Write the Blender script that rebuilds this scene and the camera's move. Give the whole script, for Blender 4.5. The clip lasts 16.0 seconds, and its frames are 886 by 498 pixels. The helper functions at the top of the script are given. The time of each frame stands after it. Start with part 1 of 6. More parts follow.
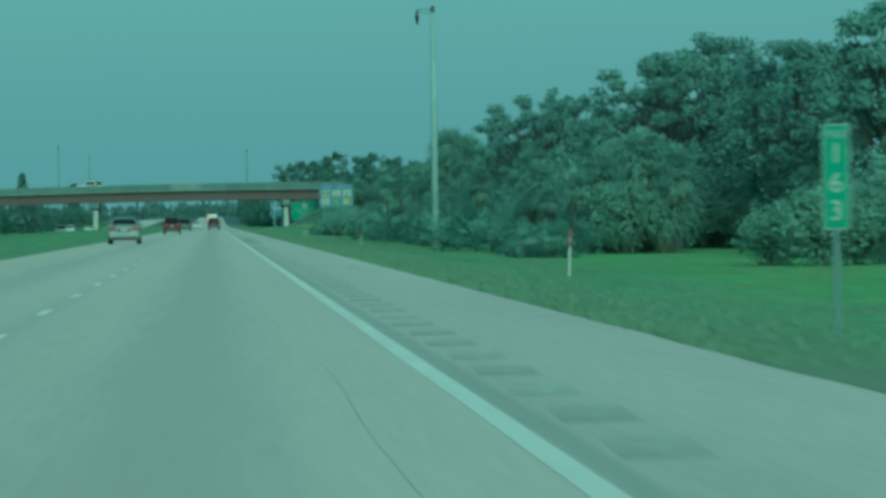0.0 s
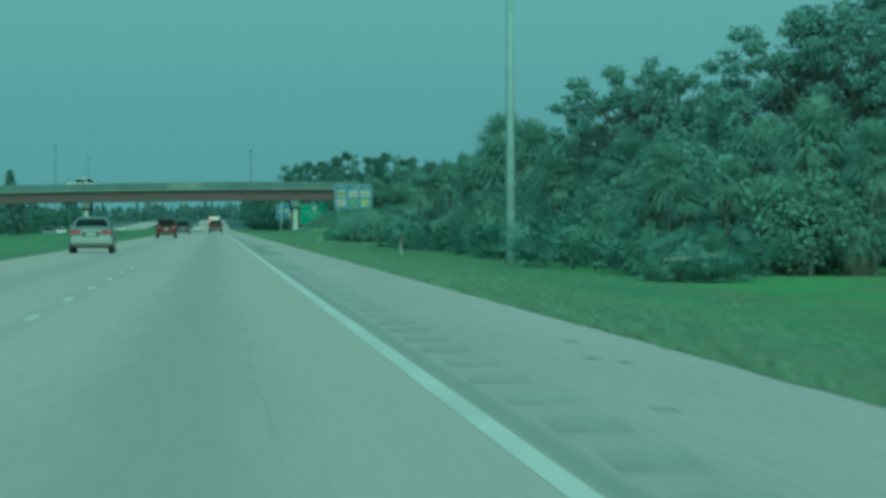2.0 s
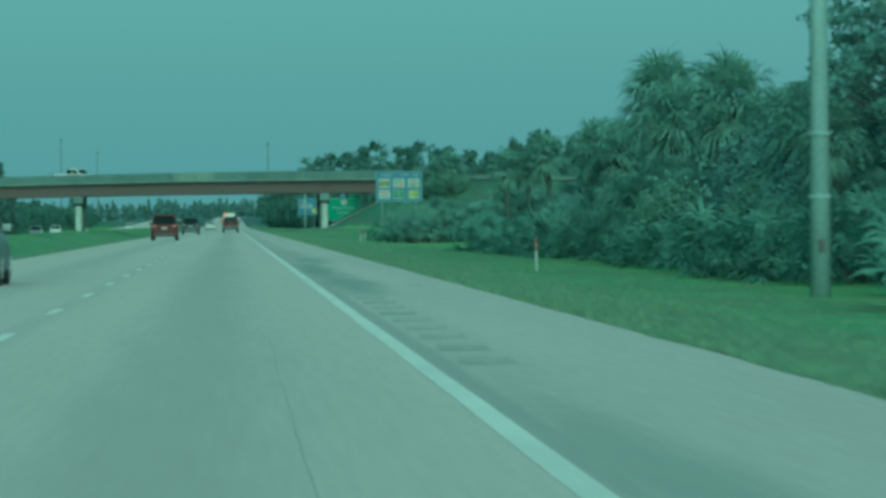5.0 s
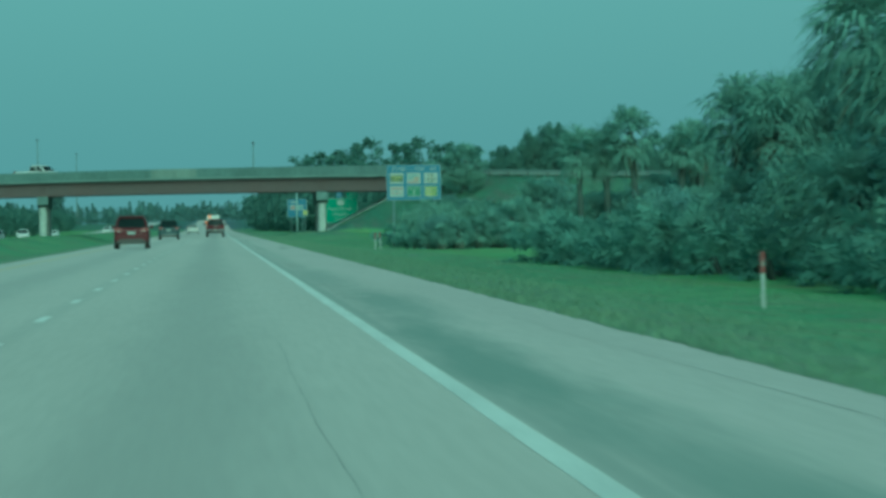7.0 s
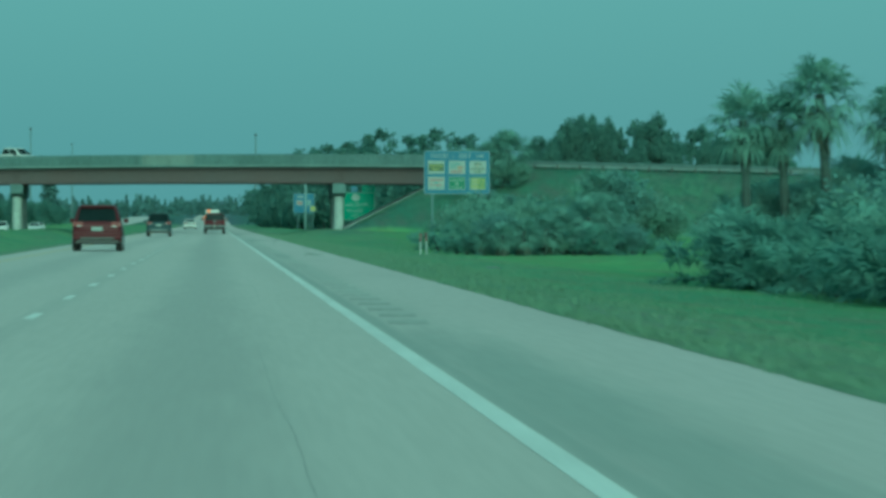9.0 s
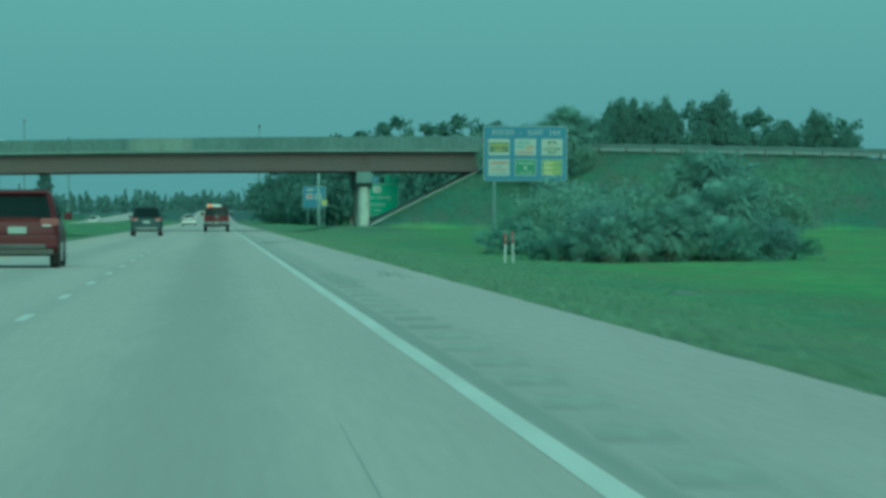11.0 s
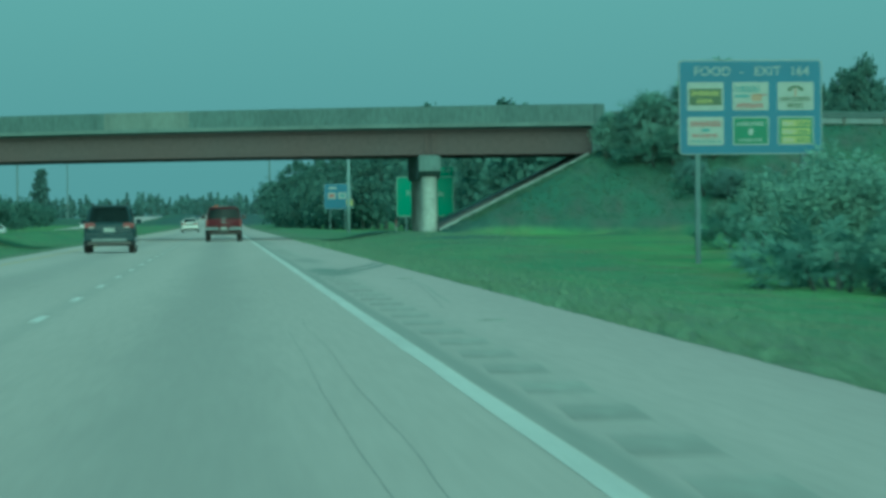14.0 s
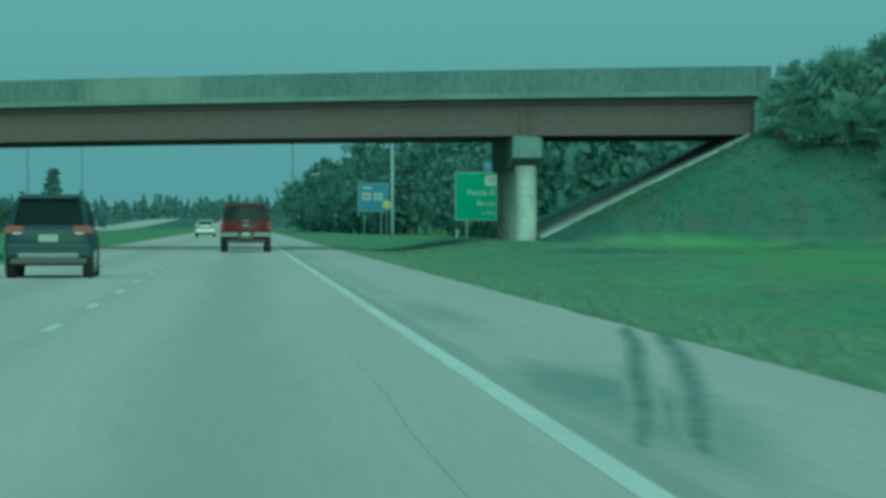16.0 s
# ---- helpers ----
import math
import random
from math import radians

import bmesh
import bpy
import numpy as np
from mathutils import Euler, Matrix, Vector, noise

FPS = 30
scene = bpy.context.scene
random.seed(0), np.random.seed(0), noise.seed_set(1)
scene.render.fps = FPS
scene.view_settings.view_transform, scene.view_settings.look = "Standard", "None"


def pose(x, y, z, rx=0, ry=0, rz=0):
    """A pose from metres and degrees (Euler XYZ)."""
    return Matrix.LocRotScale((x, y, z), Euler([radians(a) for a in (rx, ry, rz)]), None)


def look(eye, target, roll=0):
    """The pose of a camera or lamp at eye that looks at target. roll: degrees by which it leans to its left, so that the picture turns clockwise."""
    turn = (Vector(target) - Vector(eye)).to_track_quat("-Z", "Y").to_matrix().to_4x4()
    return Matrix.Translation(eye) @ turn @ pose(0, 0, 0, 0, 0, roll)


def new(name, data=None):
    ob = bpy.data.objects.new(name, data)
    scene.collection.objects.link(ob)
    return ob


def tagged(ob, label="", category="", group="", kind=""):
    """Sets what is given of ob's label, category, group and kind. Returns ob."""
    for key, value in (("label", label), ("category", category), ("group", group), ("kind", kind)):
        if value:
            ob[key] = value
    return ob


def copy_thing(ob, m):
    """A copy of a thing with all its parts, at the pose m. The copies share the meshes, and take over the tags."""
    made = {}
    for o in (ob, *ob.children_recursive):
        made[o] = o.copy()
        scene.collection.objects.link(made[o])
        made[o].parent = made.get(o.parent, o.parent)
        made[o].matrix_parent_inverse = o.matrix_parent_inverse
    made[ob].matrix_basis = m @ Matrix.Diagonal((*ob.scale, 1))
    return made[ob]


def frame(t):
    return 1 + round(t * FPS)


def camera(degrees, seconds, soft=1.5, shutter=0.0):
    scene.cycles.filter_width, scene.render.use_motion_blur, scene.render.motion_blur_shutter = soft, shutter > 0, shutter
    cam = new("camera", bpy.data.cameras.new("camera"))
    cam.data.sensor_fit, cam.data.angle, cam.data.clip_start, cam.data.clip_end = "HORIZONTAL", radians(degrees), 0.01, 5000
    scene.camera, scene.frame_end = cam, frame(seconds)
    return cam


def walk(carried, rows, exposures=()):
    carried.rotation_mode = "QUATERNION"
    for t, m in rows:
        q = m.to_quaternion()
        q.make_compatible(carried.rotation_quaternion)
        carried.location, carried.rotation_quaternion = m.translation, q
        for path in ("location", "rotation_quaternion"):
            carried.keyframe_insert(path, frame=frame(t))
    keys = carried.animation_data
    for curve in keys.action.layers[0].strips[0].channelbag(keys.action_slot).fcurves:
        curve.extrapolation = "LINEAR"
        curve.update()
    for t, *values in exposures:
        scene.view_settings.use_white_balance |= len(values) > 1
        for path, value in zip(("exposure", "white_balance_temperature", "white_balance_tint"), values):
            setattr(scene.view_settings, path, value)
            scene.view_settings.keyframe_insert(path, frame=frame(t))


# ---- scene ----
# A straight interstate along +y, seen through a long lens from a car in the right lane.
cam = camera(11.92, 16.0, soft=3.5, shutter=0.6)
PATH = [
    (0, (0.017, 0.00, 1.089), (5.404, 99.852, 0.399), -0.83),
    (0.5, (0.045, 15.86, 1.089), (5.246, 115.727, 0.540), -0.63),
    (1, (-0.015, 31.72, 1.089), (5.242, 131.578, 0.440), -0.38),
    (1.5, (0.028, 47.56, 1.089), (5.338, 147.423, 0.705), -0.24),
    (2, (0.078, 63.40, 1.089), (5.422, 163.259, 0.523), -0.21),
    (2.5, (0.082, 79.24, 1.089), (5.556, 179.086, 0.606), -0.19),
    (3, (0.098, 95.06, 1.089), (5.629, 194.911, 0.743), -0.13),
    (3.5, (0.165, 110.89, 1.089), (5.148, 210.759, 0.628), -0.27),
    (4, (0.159, 126.71, 1.089), (5.018, 226.590, 0.499), -0.33),
    (6.5, (-0.005, 205.81, 1.089), (5.235, 305.670, 0.403), -0.97),
    (7, (-0.036, 221.64, 1.089), (5.332, 321.489, 0.485), -0.79),
    (7.5, (0.046, 237.47, 1.089), (5.292, 337.326, 0.449), -0.63),
    (8, (0.008, 253.30, 1.089), (5.257, 353.162, 0.516), -0.20),
    (8.5, (-0.017, 269.14, 1.089), (5.261, 369.005, 0.720), 0.28),
    (9, (-0.054, 284.99, 1.089), (5.343, 384.847, 0.468), 0.21),
    (11.5, (-0.043, 364.40, 1.089), (5.228, 464.257, 0.343), -0.11),
    (12, (-0.043, 380.32, 1.089), (5.408, 480.167, 0.561), -0.62),
    (12.5, (-0.042, 396.25, 1.089), (5.176, 496.114, 0.673), -0.31),
    (13, (-0.031, 412.20, 1.089), (5.131, 512.065, 0.466), 0.05),
    (13.5, (-0.021, 428.17, 1.089), (5.020, 528.037, 0.263), -0.21),
    (14, (-0.031, 444.15, 1.089), (5.151, 544.016, 0.394), -0.50),
    (14.5, (-0.005, 460.16, 1.089), (5.322, 560.015, 0.648), -0.37),
    (15, (0.039, 476.18, 1.089), (4.949, 576.060, 0.517), -0.25),
    (15.5, (-0.044, 492.23, 1.089), (4.704, 592.114, 0.458), -0.50),
    (16, (-0.099, 508.30, 1.089), (4.619, 608.184, 0.505), -0.09),
]
walk(cam, [(t, look(eye, target, roll)) for t, eye, target, roll in PATH],
     exposures=[(0.0, 0.42, 4950, -63), (16.0, 0.42, 4950, -63)])

# ---- world and sun: an overcast afternoon ----
world = bpy.data.worlds.new("overcast_sky")
scene.world = world
world.use_nodes = True
wn = world.node_tree.nodes
wl = world.node_tree.links
for n in list(wn):
    wn.remove(n)
sky = wn.new("ShaderNodeTexSky")
sky.sky_type = "NISHITA"
sky.sun_disc = False
sky.sun_elevation, sky.sun_rotation = radians(25), radians(173.4)
sky.air_density, sky.dust_density, sky.ozone_density = 1.0, 4.0, 1.0
cloud = wn.new("ShaderNodeMix")
cloud.data_type = "RGBA"
cloud.inputs[0].default_value = 0.75
cloud.inputs[7].default_value = (2.2, 3.1, 3.85, 1)
bg = wn.new("ShaderNodeBackground")
bg.inputs[1].default_value = 0.087
wo = wn.new("ShaderNodeOutputWorld")
wl.new(sky.outputs[0], cloud.inputs[6])
wl.new(cloud.outputs[2], bg.inputs[0])
wl.new(bg.outputs[0], wo.inputs[0])

sun = new("sun", bpy.data.lights.new("sun", "SUN"))
sun.data.energy, sun.data.angle, sun.data.color = 2.4, radians(52), (1.0, 0.95, 0.89)
sun.matrix_world = look((15, -130, 61), (0, 0, 0))


# ---- materials ----
def mat(name, colour, rough=0.8, metal=0.0, vary=0.15, scale=3.0, fine=40.0, bump=0.2, rand=0.0, tint2=None, spec=0.5, stretch=(1, 1, 1)):
    """A painted or natural surface: colour that wanders at two scales, with a fine relief."""
    m = bpy.data.materials.new(name)
    m.use_nodes = True
    nt = m.node_tree
    b = nt.nodes["Principled BSDF"]
    b.inputs["Roughness"].default_value = rough
    b.inputs["Metallic"].default_value = metal
    b.inputs["Specular IOR Level"].default_value = spec
    tc = nt.nodes.new("ShaderNodeTexCoord")
    mp = nt.nodes.new("ShaderNodeMapping")
    mp.inputs["Scale"].default_value = stretch
    nt.links.new(tc.outputs["Object"], mp.inputs[0])
    big = nt.nodes.new("ShaderNodeTexNoise")
    big.inputs["Scale"].default_value, big.inputs["Detail"].default_value = scale, 5
    small = nt.nodes.new("ShaderNodeTexNoise")
    small.inputs["Scale"].default_value, small.inputs["Detail"].default_value = fine, 3
    for n in (big, small):
        nt.links.new(mp.outputs[0], n.inputs[0])
    mix = nt.nodes.new("ShaderNodeMix")
    mix.data_type = "RGBA"
    c2 = tint2 or tuple(c * (1 - 2.2 * vary) for c in colour)
    mix.inputs[6].default_value, mix.inputs[7].default_value = (*colour, 1), (*c2, 1)
    rmp = nt.nodes.new("ShaderNodeMapRange")
    rmp.inputs[1].default_value, rmp.inputs[2].default_value = 0.35, 0.7
    nt.links.new(big.outputs[0], rmp.inputs[0])
    nt.links.new(rmp.outputs[0], mix.inputs[0])
    mul = nt.nodes.new("ShaderNodeMix")
    mul.data_type, mul.blend_type = "RGBA", "MULTIPLY"
    mul.inputs[0].default_value = 1.0
    r2 = nt.nodes.new("ShaderNodeMapRange")
    r2.inputs[1].default_value, r2.inputs[2].default_value, r2.inputs[3].default_value, r2.inputs[4].default_value = 0.3, 0.7, 1 - vary, 1 + vary
    nt.links.new(small.outputs[0], r2.inputs[0])
    nt.links.new(mix.outputs[2], mul.inputs[6])
    nt.links.new(r2.outputs[0], mul.inputs[7])
    out = mul.outputs[2]
    if rand:
        oi = nt.nodes.new("ShaderNodeNewGeometry")
        r3 = nt.nodes.new("ShaderNodeMapRange")
        r3.inputs[3].default_value, r3.inputs[4].default_value = 1 - rand, 1 + rand
        nt.links.new(oi.outputs["Random Per Island"], r3.inputs[0])
        m3 = nt.nodes.new("ShaderNodeMix")
        m3.data_type, m3.blend_type = "RGBA", "MULTIPLY"
        m3.inputs[0].default_value = 1.0
        nt.links.new(out, m3.inputs[6])
        nt.links.new(r3.outputs[0], m3.inputs[7])
        out = m3.outputs[2]
    nt.links.new(out, b.inputs["Base Color"])
    if bump:
        bp = nt.nodes.new("ShaderNodeBump")
        bp.inputs["Strength"].default_value, bp.inputs["Distance"].default_value = bump, 0.02
        nt.links.new(small.outputs[0], bp.inputs["Height"])
        nt.links.new(bp.outputs[0], b.inputs["Normal"])
    return m


def glass_dark(name, colour=(0.022, 0.033, 0.034)):
    """Tinted car glass, seen from outside: dark and glossy."""
    m = bpy.data.materials.new(name)
    m.use_nodes = True
    b = m.node_tree.nodes["Principled BSDF"]
    b.inputs["Base Color"].default_value = (*colour, 1)
    b.inputs["Roughness"].default_value = 0.2
    b.inputs["Specular IOR Level"].default_value = 0.14
    return m


def bands(m, stripes, stains, dark):
    """Adds soft lengthwise bands (centre x, half width, strength) and oblong stains (x, y, half width, half length, strength) of oil and rubber to a pavement."""
    nt = m.node_tree
    b = nt.nodes["Principled BSDF"]
    src = b.inputs["Base Color"].links[0].from_socket
    tc = nt.nodes.new("ShaderNodeTexCoord")
    nz = nt.nodes.new("ShaderNodeTexNoise")
    mp = nt.nodes.new("ShaderNodeMapping")
    mp.inputs["Scale"].default_value = (2.4, 0.16, 1)
    nz.inputs["Scale"].default_value, nz.inputs["Detail"].default_value, nz.inputs["Roughness"].default_value = 1.0, 6, 0.62
    nt.links.new(tc.outputs["Object"], mp.inputs[0])
    nt.links.new(mp.outputs[0], nz.inputs[0])
    total = None
    for x, y, rx, ry, k in [(x, 0, r, 1e6, k) for x, r, k in stripes] + list(stains):
        g = nt.nodes.new("ShaderNodeMapping")
        g.vector_type = "TEXTURE"
        g.inputs["Location"].default_value = (x, y, 0)
        g.inputs["Scale"].default_value = (rx, ry, 1e6)
        nt.links.new(tc.outputs["Object"], g.inputs[0])
        ln = nt.nodes.new("ShaderNodeVectorMath")
        ln.operation = "LENGTH"
        nt.links.new(g.outputs[0], ln.inputs[0])
        ad = nt.nodes.new("ShaderNodeMath")
        ad.operation = "MULTIPLY_ADD"
        ad.inputs[1].default_value, ad.inputs[2].default_value = 1.1, -0.55
        nt.links.new(nz.outputs[0], ad.inputs[0])
        su = nt.nodes.new("ShaderNodeMath")
        su.operation = "ADD"
        nt.links.new(ln.outputs["Value"], su.inputs[0])
        nt.links.new(ad.outputs[0], su.inputs[1])
        r = nt.nodes.new("ShaderNodeMapRange")
        r.interpolation_type = "SMOOTHSTEP"
        r.inputs[1].default_value, r.inputs[2].default_value, r.inputs[3].default_value, r.inputs[4].default_value = 0.15, 1.15, k, 0.0
        nt.links.new(su.outputs[0], r.inputs[0])
        if total is None:
            total = r.outputs[0]
        else:
            mx = nt.nodes.new("ShaderNodeMath")
            mx.operation = "MAXIMUM"
            nt.links.new(total, mx.inputs[0])
            nt.links.new(r.outputs[0], mx.inputs[1])
            total = mx.outputs[0]
    mix = nt.nodes.new("ShaderNodeMix")
    mix.data_type = "RGBA"
    mix.inputs[7].default_value = (*dark, 1)
    nt.links.new(total, mix.inputs[0])
    nt.links.new(src, mix.inputs[6])
    nt.links.new(mix.outputs[2], b.inputs["Base Color"])
    return m


def uneven(m, low, high):
    """Makes like pieces differ in tone from one to the next."""
    nt = m.node_tree
    b = nt.nodes["Principled BSDF"]
    info = nt.nodes.new("ShaderNodeObjectInfo")
    r = nt.nodes.new("ShaderNodeMapRange")
    r.inputs[3].default_value, r.inputs[4].default_value = low, high
    nt.links.new(info.outputs["Random"], r.inputs[0])
    x = nt.nodes.new("ShaderNodeMix")
    x.data_type, x.blend_type = "RGBA", "MULTIPLY"
    x.inputs[0].default_value = 1.0
    nt.links.new(b.inputs["Base Color"].links[0].from_socket, x.inputs[6])
    nt.links.new(r.outputs[0], x.inputs[7])
    nt.links.new(x.outputs[2], b.inputs["Base Color"])
    return m


def leafy(m, through_light=0.35):
    """Lets part of the light pass through thin leaves."""
    nt = m.node_tree
    b = nt.nodes["Principled BSDF"]
    tr = nt.nodes.new("ShaderNodeBsdfTranslucent")
    nt.links.new(b.inputs["Base Color"].links[0].from_socket, tr.inputs[0])
    mx = nt.nodes.new("ShaderNodeMixShader")
    mx.inputs[0].default_value = through_light
    nt.links.new(b.outputs[0], mx.inputs[1])
    nt.links.new(tr.outputs[0], mx.inputs[2])
    nt.links.new(mx.outputs[0], nt.nodes["Material Output"].inputs[0])
    return m


def turf(name, c0, c1, c2, c3, straw, bank):
    """Mown grass: broad drifts of green and straw, clumps of half a metre, a fine nap, lusher grass away from the road,
    and a darker tint up on the banks for rougher growth that also tones down the sunlit slope.
    """
    m = bpy.data.materials.new(name)
    m.use_nodes = True
    nt = m.node_tree
    b = nt.nodes["Principled BSDF"]
    b.inputs["Roughness"].default_value, b.inputs["Specular IOR Level"].default_value = 0.95, 0.1
    tc = nt.nodes.new("ShaderNodeTexCoord")
    mow = nt.nodes.new("ShaderNodeMapping")
    mow.inputs["Scale"].default_value = (1, 0.3, 1)
    nt.links.new(tc.outputs["Object"], mow.inputs[0])
    col = None
    for size, detail, lo, hi, a, c in ((0.12, 4, 0.40, 0.62, c0, c1), (0.55, 5, 0.43, 0.68, None, c2), (1.8, 4, 0.46, 0.68, None, c3)):
        n = nt.nodes.new("ShaderNodeTexNoise")
        n.inputs["Scale"].default_value, n.inputs["Detail"].default_value = size, detail
        nt.links.new(mow.outputs[0], n.inputs[0])
        r = nt.nodes.new("ShaderNodeMapRange")
        r.inputs[1].default_value, r.inputs[2].default_value = lo, hi
        nt.links.new(n.outputs[0], r.inputs[0])
        x = nt.nodes.new("ShaderNodeMix")
        x.data_type = "RGBA"
        nt.links.new(r.outputs[0], x.inputs[0])
        if col is None:
            x.inputs[6].default_value = (*a, 1)
        else:
            nt.links.new(col, x.inputs[6])
        x.inputs[7].default_value = (*c, 1)
        col = x.outputs[2]
    sep = nt.nodes.new("ShaderNodeSeparateXYZ")
    nt.links.new(tc.outputs["Object"], sep.inputs[0])
    frays = nt.nodes.new("ShaderNodeTexNoise")
    frays.inputs["Scale"].default_value, frays.inputs["Detail"].default_value = 0.12, 4
    nt.links.new(tc.outputs["Object"], frays.inputs[0])
    mid = nt.nodes.new("ShaderNodeMath")
    mid.inputs[1].default_value = 1.33
    nt.links.new(sep.outputs[0], mid.inputs[0])
    dist = nt.nodes.new("ShaderNodeMath")
    dist.operation = "ABSOLUTE"
    nt.links.new(mid.outputs[0], dist.inputs[0])
    off = nt.nodes.new("ShaderNodeMath")
    off.operation = "MULTIPLY_ADD"
    off.inputs[1].default_value = 7.0
    nt.links.new(frays.outputs[0], off.inputs[0])
    nt.links.new(dist.outputs[0], off.inputs[2])
    dry = nt.nodes.new("ShaderNodeMapRange")
    dry.interpolation_type = "SMOOTHSTEP"
    dry.inputs[1].default_value, dry.inputs[2].default_value, dry.inputs[3].default_value, dry.inputs[4].default_value = 8.3, 13.8, 0.75, 0.0
    nt.links.new(off.outputs[0], dry.inputs[0])
    x = nt.nodes.new("ShaderNodeMix")
    x.data_type = "RGBA"
    x.inputs[7].default_value = (*straw, 1)
    nt.links.new(dry.outputs[0], x.inputs[0])
    nt.links.new(col, x.inputs[6])
    col = x.outputs[2]
    nap = nt.nodes.new("ShaderNodeTexNoise")
    nap.inputs["Scale"].default_value, nap.inputs["Detail"].default_value = 9.0, 4
    nt.links.new(tc.outputs["Object"], nap.inputs[0])
    r = nt.nodes.new("ShaderNodeMapRange")
    r.inputs[1].default_value, r.inputs[2].default_value, r.inputs[3].default_value, r.inputs[4].default_value = 0.3, 0.7, 0.85, 1.15
    nt.links.new(nap.outputs[0], r.inputs[0])
    x = nt.nodes.new("ShaderNodeMix")
    x.data_type, x.blend_type = "RGBA", "MULTIPLY"
    x.inputs[0].default_value = 1.0
    nt.links.new(col, x.inputs[6])
    nt.links.new(r.outputs[0], x.inputs[7])
    moist = nt.nodes.new("ShaderNodeMapRange")
    moist.interpolation_type = "SMOOTHSTEP"
    moist.inputs[1].default_value, moist.inputs[2].default_value = 15.5, 19.5
    nt.links.new(off.outputs[0], moist.inputs[0])
    lush = nt.nodes.new("ShaderNodeMix")
    lush.data_type, lush.blend_type = "RGBA", "MULTIPLY"
    lush.inputs[7].default_value = (1.08, 1.12, 0.88, 1)
    nt.links.new(moist.outputs[0], lush.inputs[0])
    nt.links.new(x.outputs[2], lush.inputs[6])
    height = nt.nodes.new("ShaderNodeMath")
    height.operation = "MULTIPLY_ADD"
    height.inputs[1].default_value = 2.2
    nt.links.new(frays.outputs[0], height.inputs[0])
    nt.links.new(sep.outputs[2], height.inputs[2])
    bank_mask = nt.nodes.new("ShaderNodeMapRange")
    bank_mask.interpolation_type = "SMOOTHSTEP"
    bank_mask.inputs[1].default_value, bank_mask.inputs[2].default_value = 1.2, 1.75
    nt.links.new(height.outputs[0], bank_mask.inputs[0])
    # Rough growth's darker tone; also takes sunlight off the slope through the colour.
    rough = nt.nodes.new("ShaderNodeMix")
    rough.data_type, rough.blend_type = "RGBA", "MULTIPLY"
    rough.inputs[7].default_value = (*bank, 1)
    nt.links.new(bank_mask.outputs[0], rough.inputs[0])
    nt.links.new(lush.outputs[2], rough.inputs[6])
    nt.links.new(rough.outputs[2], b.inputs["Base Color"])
    bp = nt.nodes.new("ShaderNodeBump")
    bp.inputs["Strength"].default_value, bp.inputs["Distance"].default_value = 0.5, 0.05
    nt.links.new(nap.outputs[0], bp.inputs["Height"])
    nt.links.new(bp.outputs[0], b.inputs["Normal"])
    return m


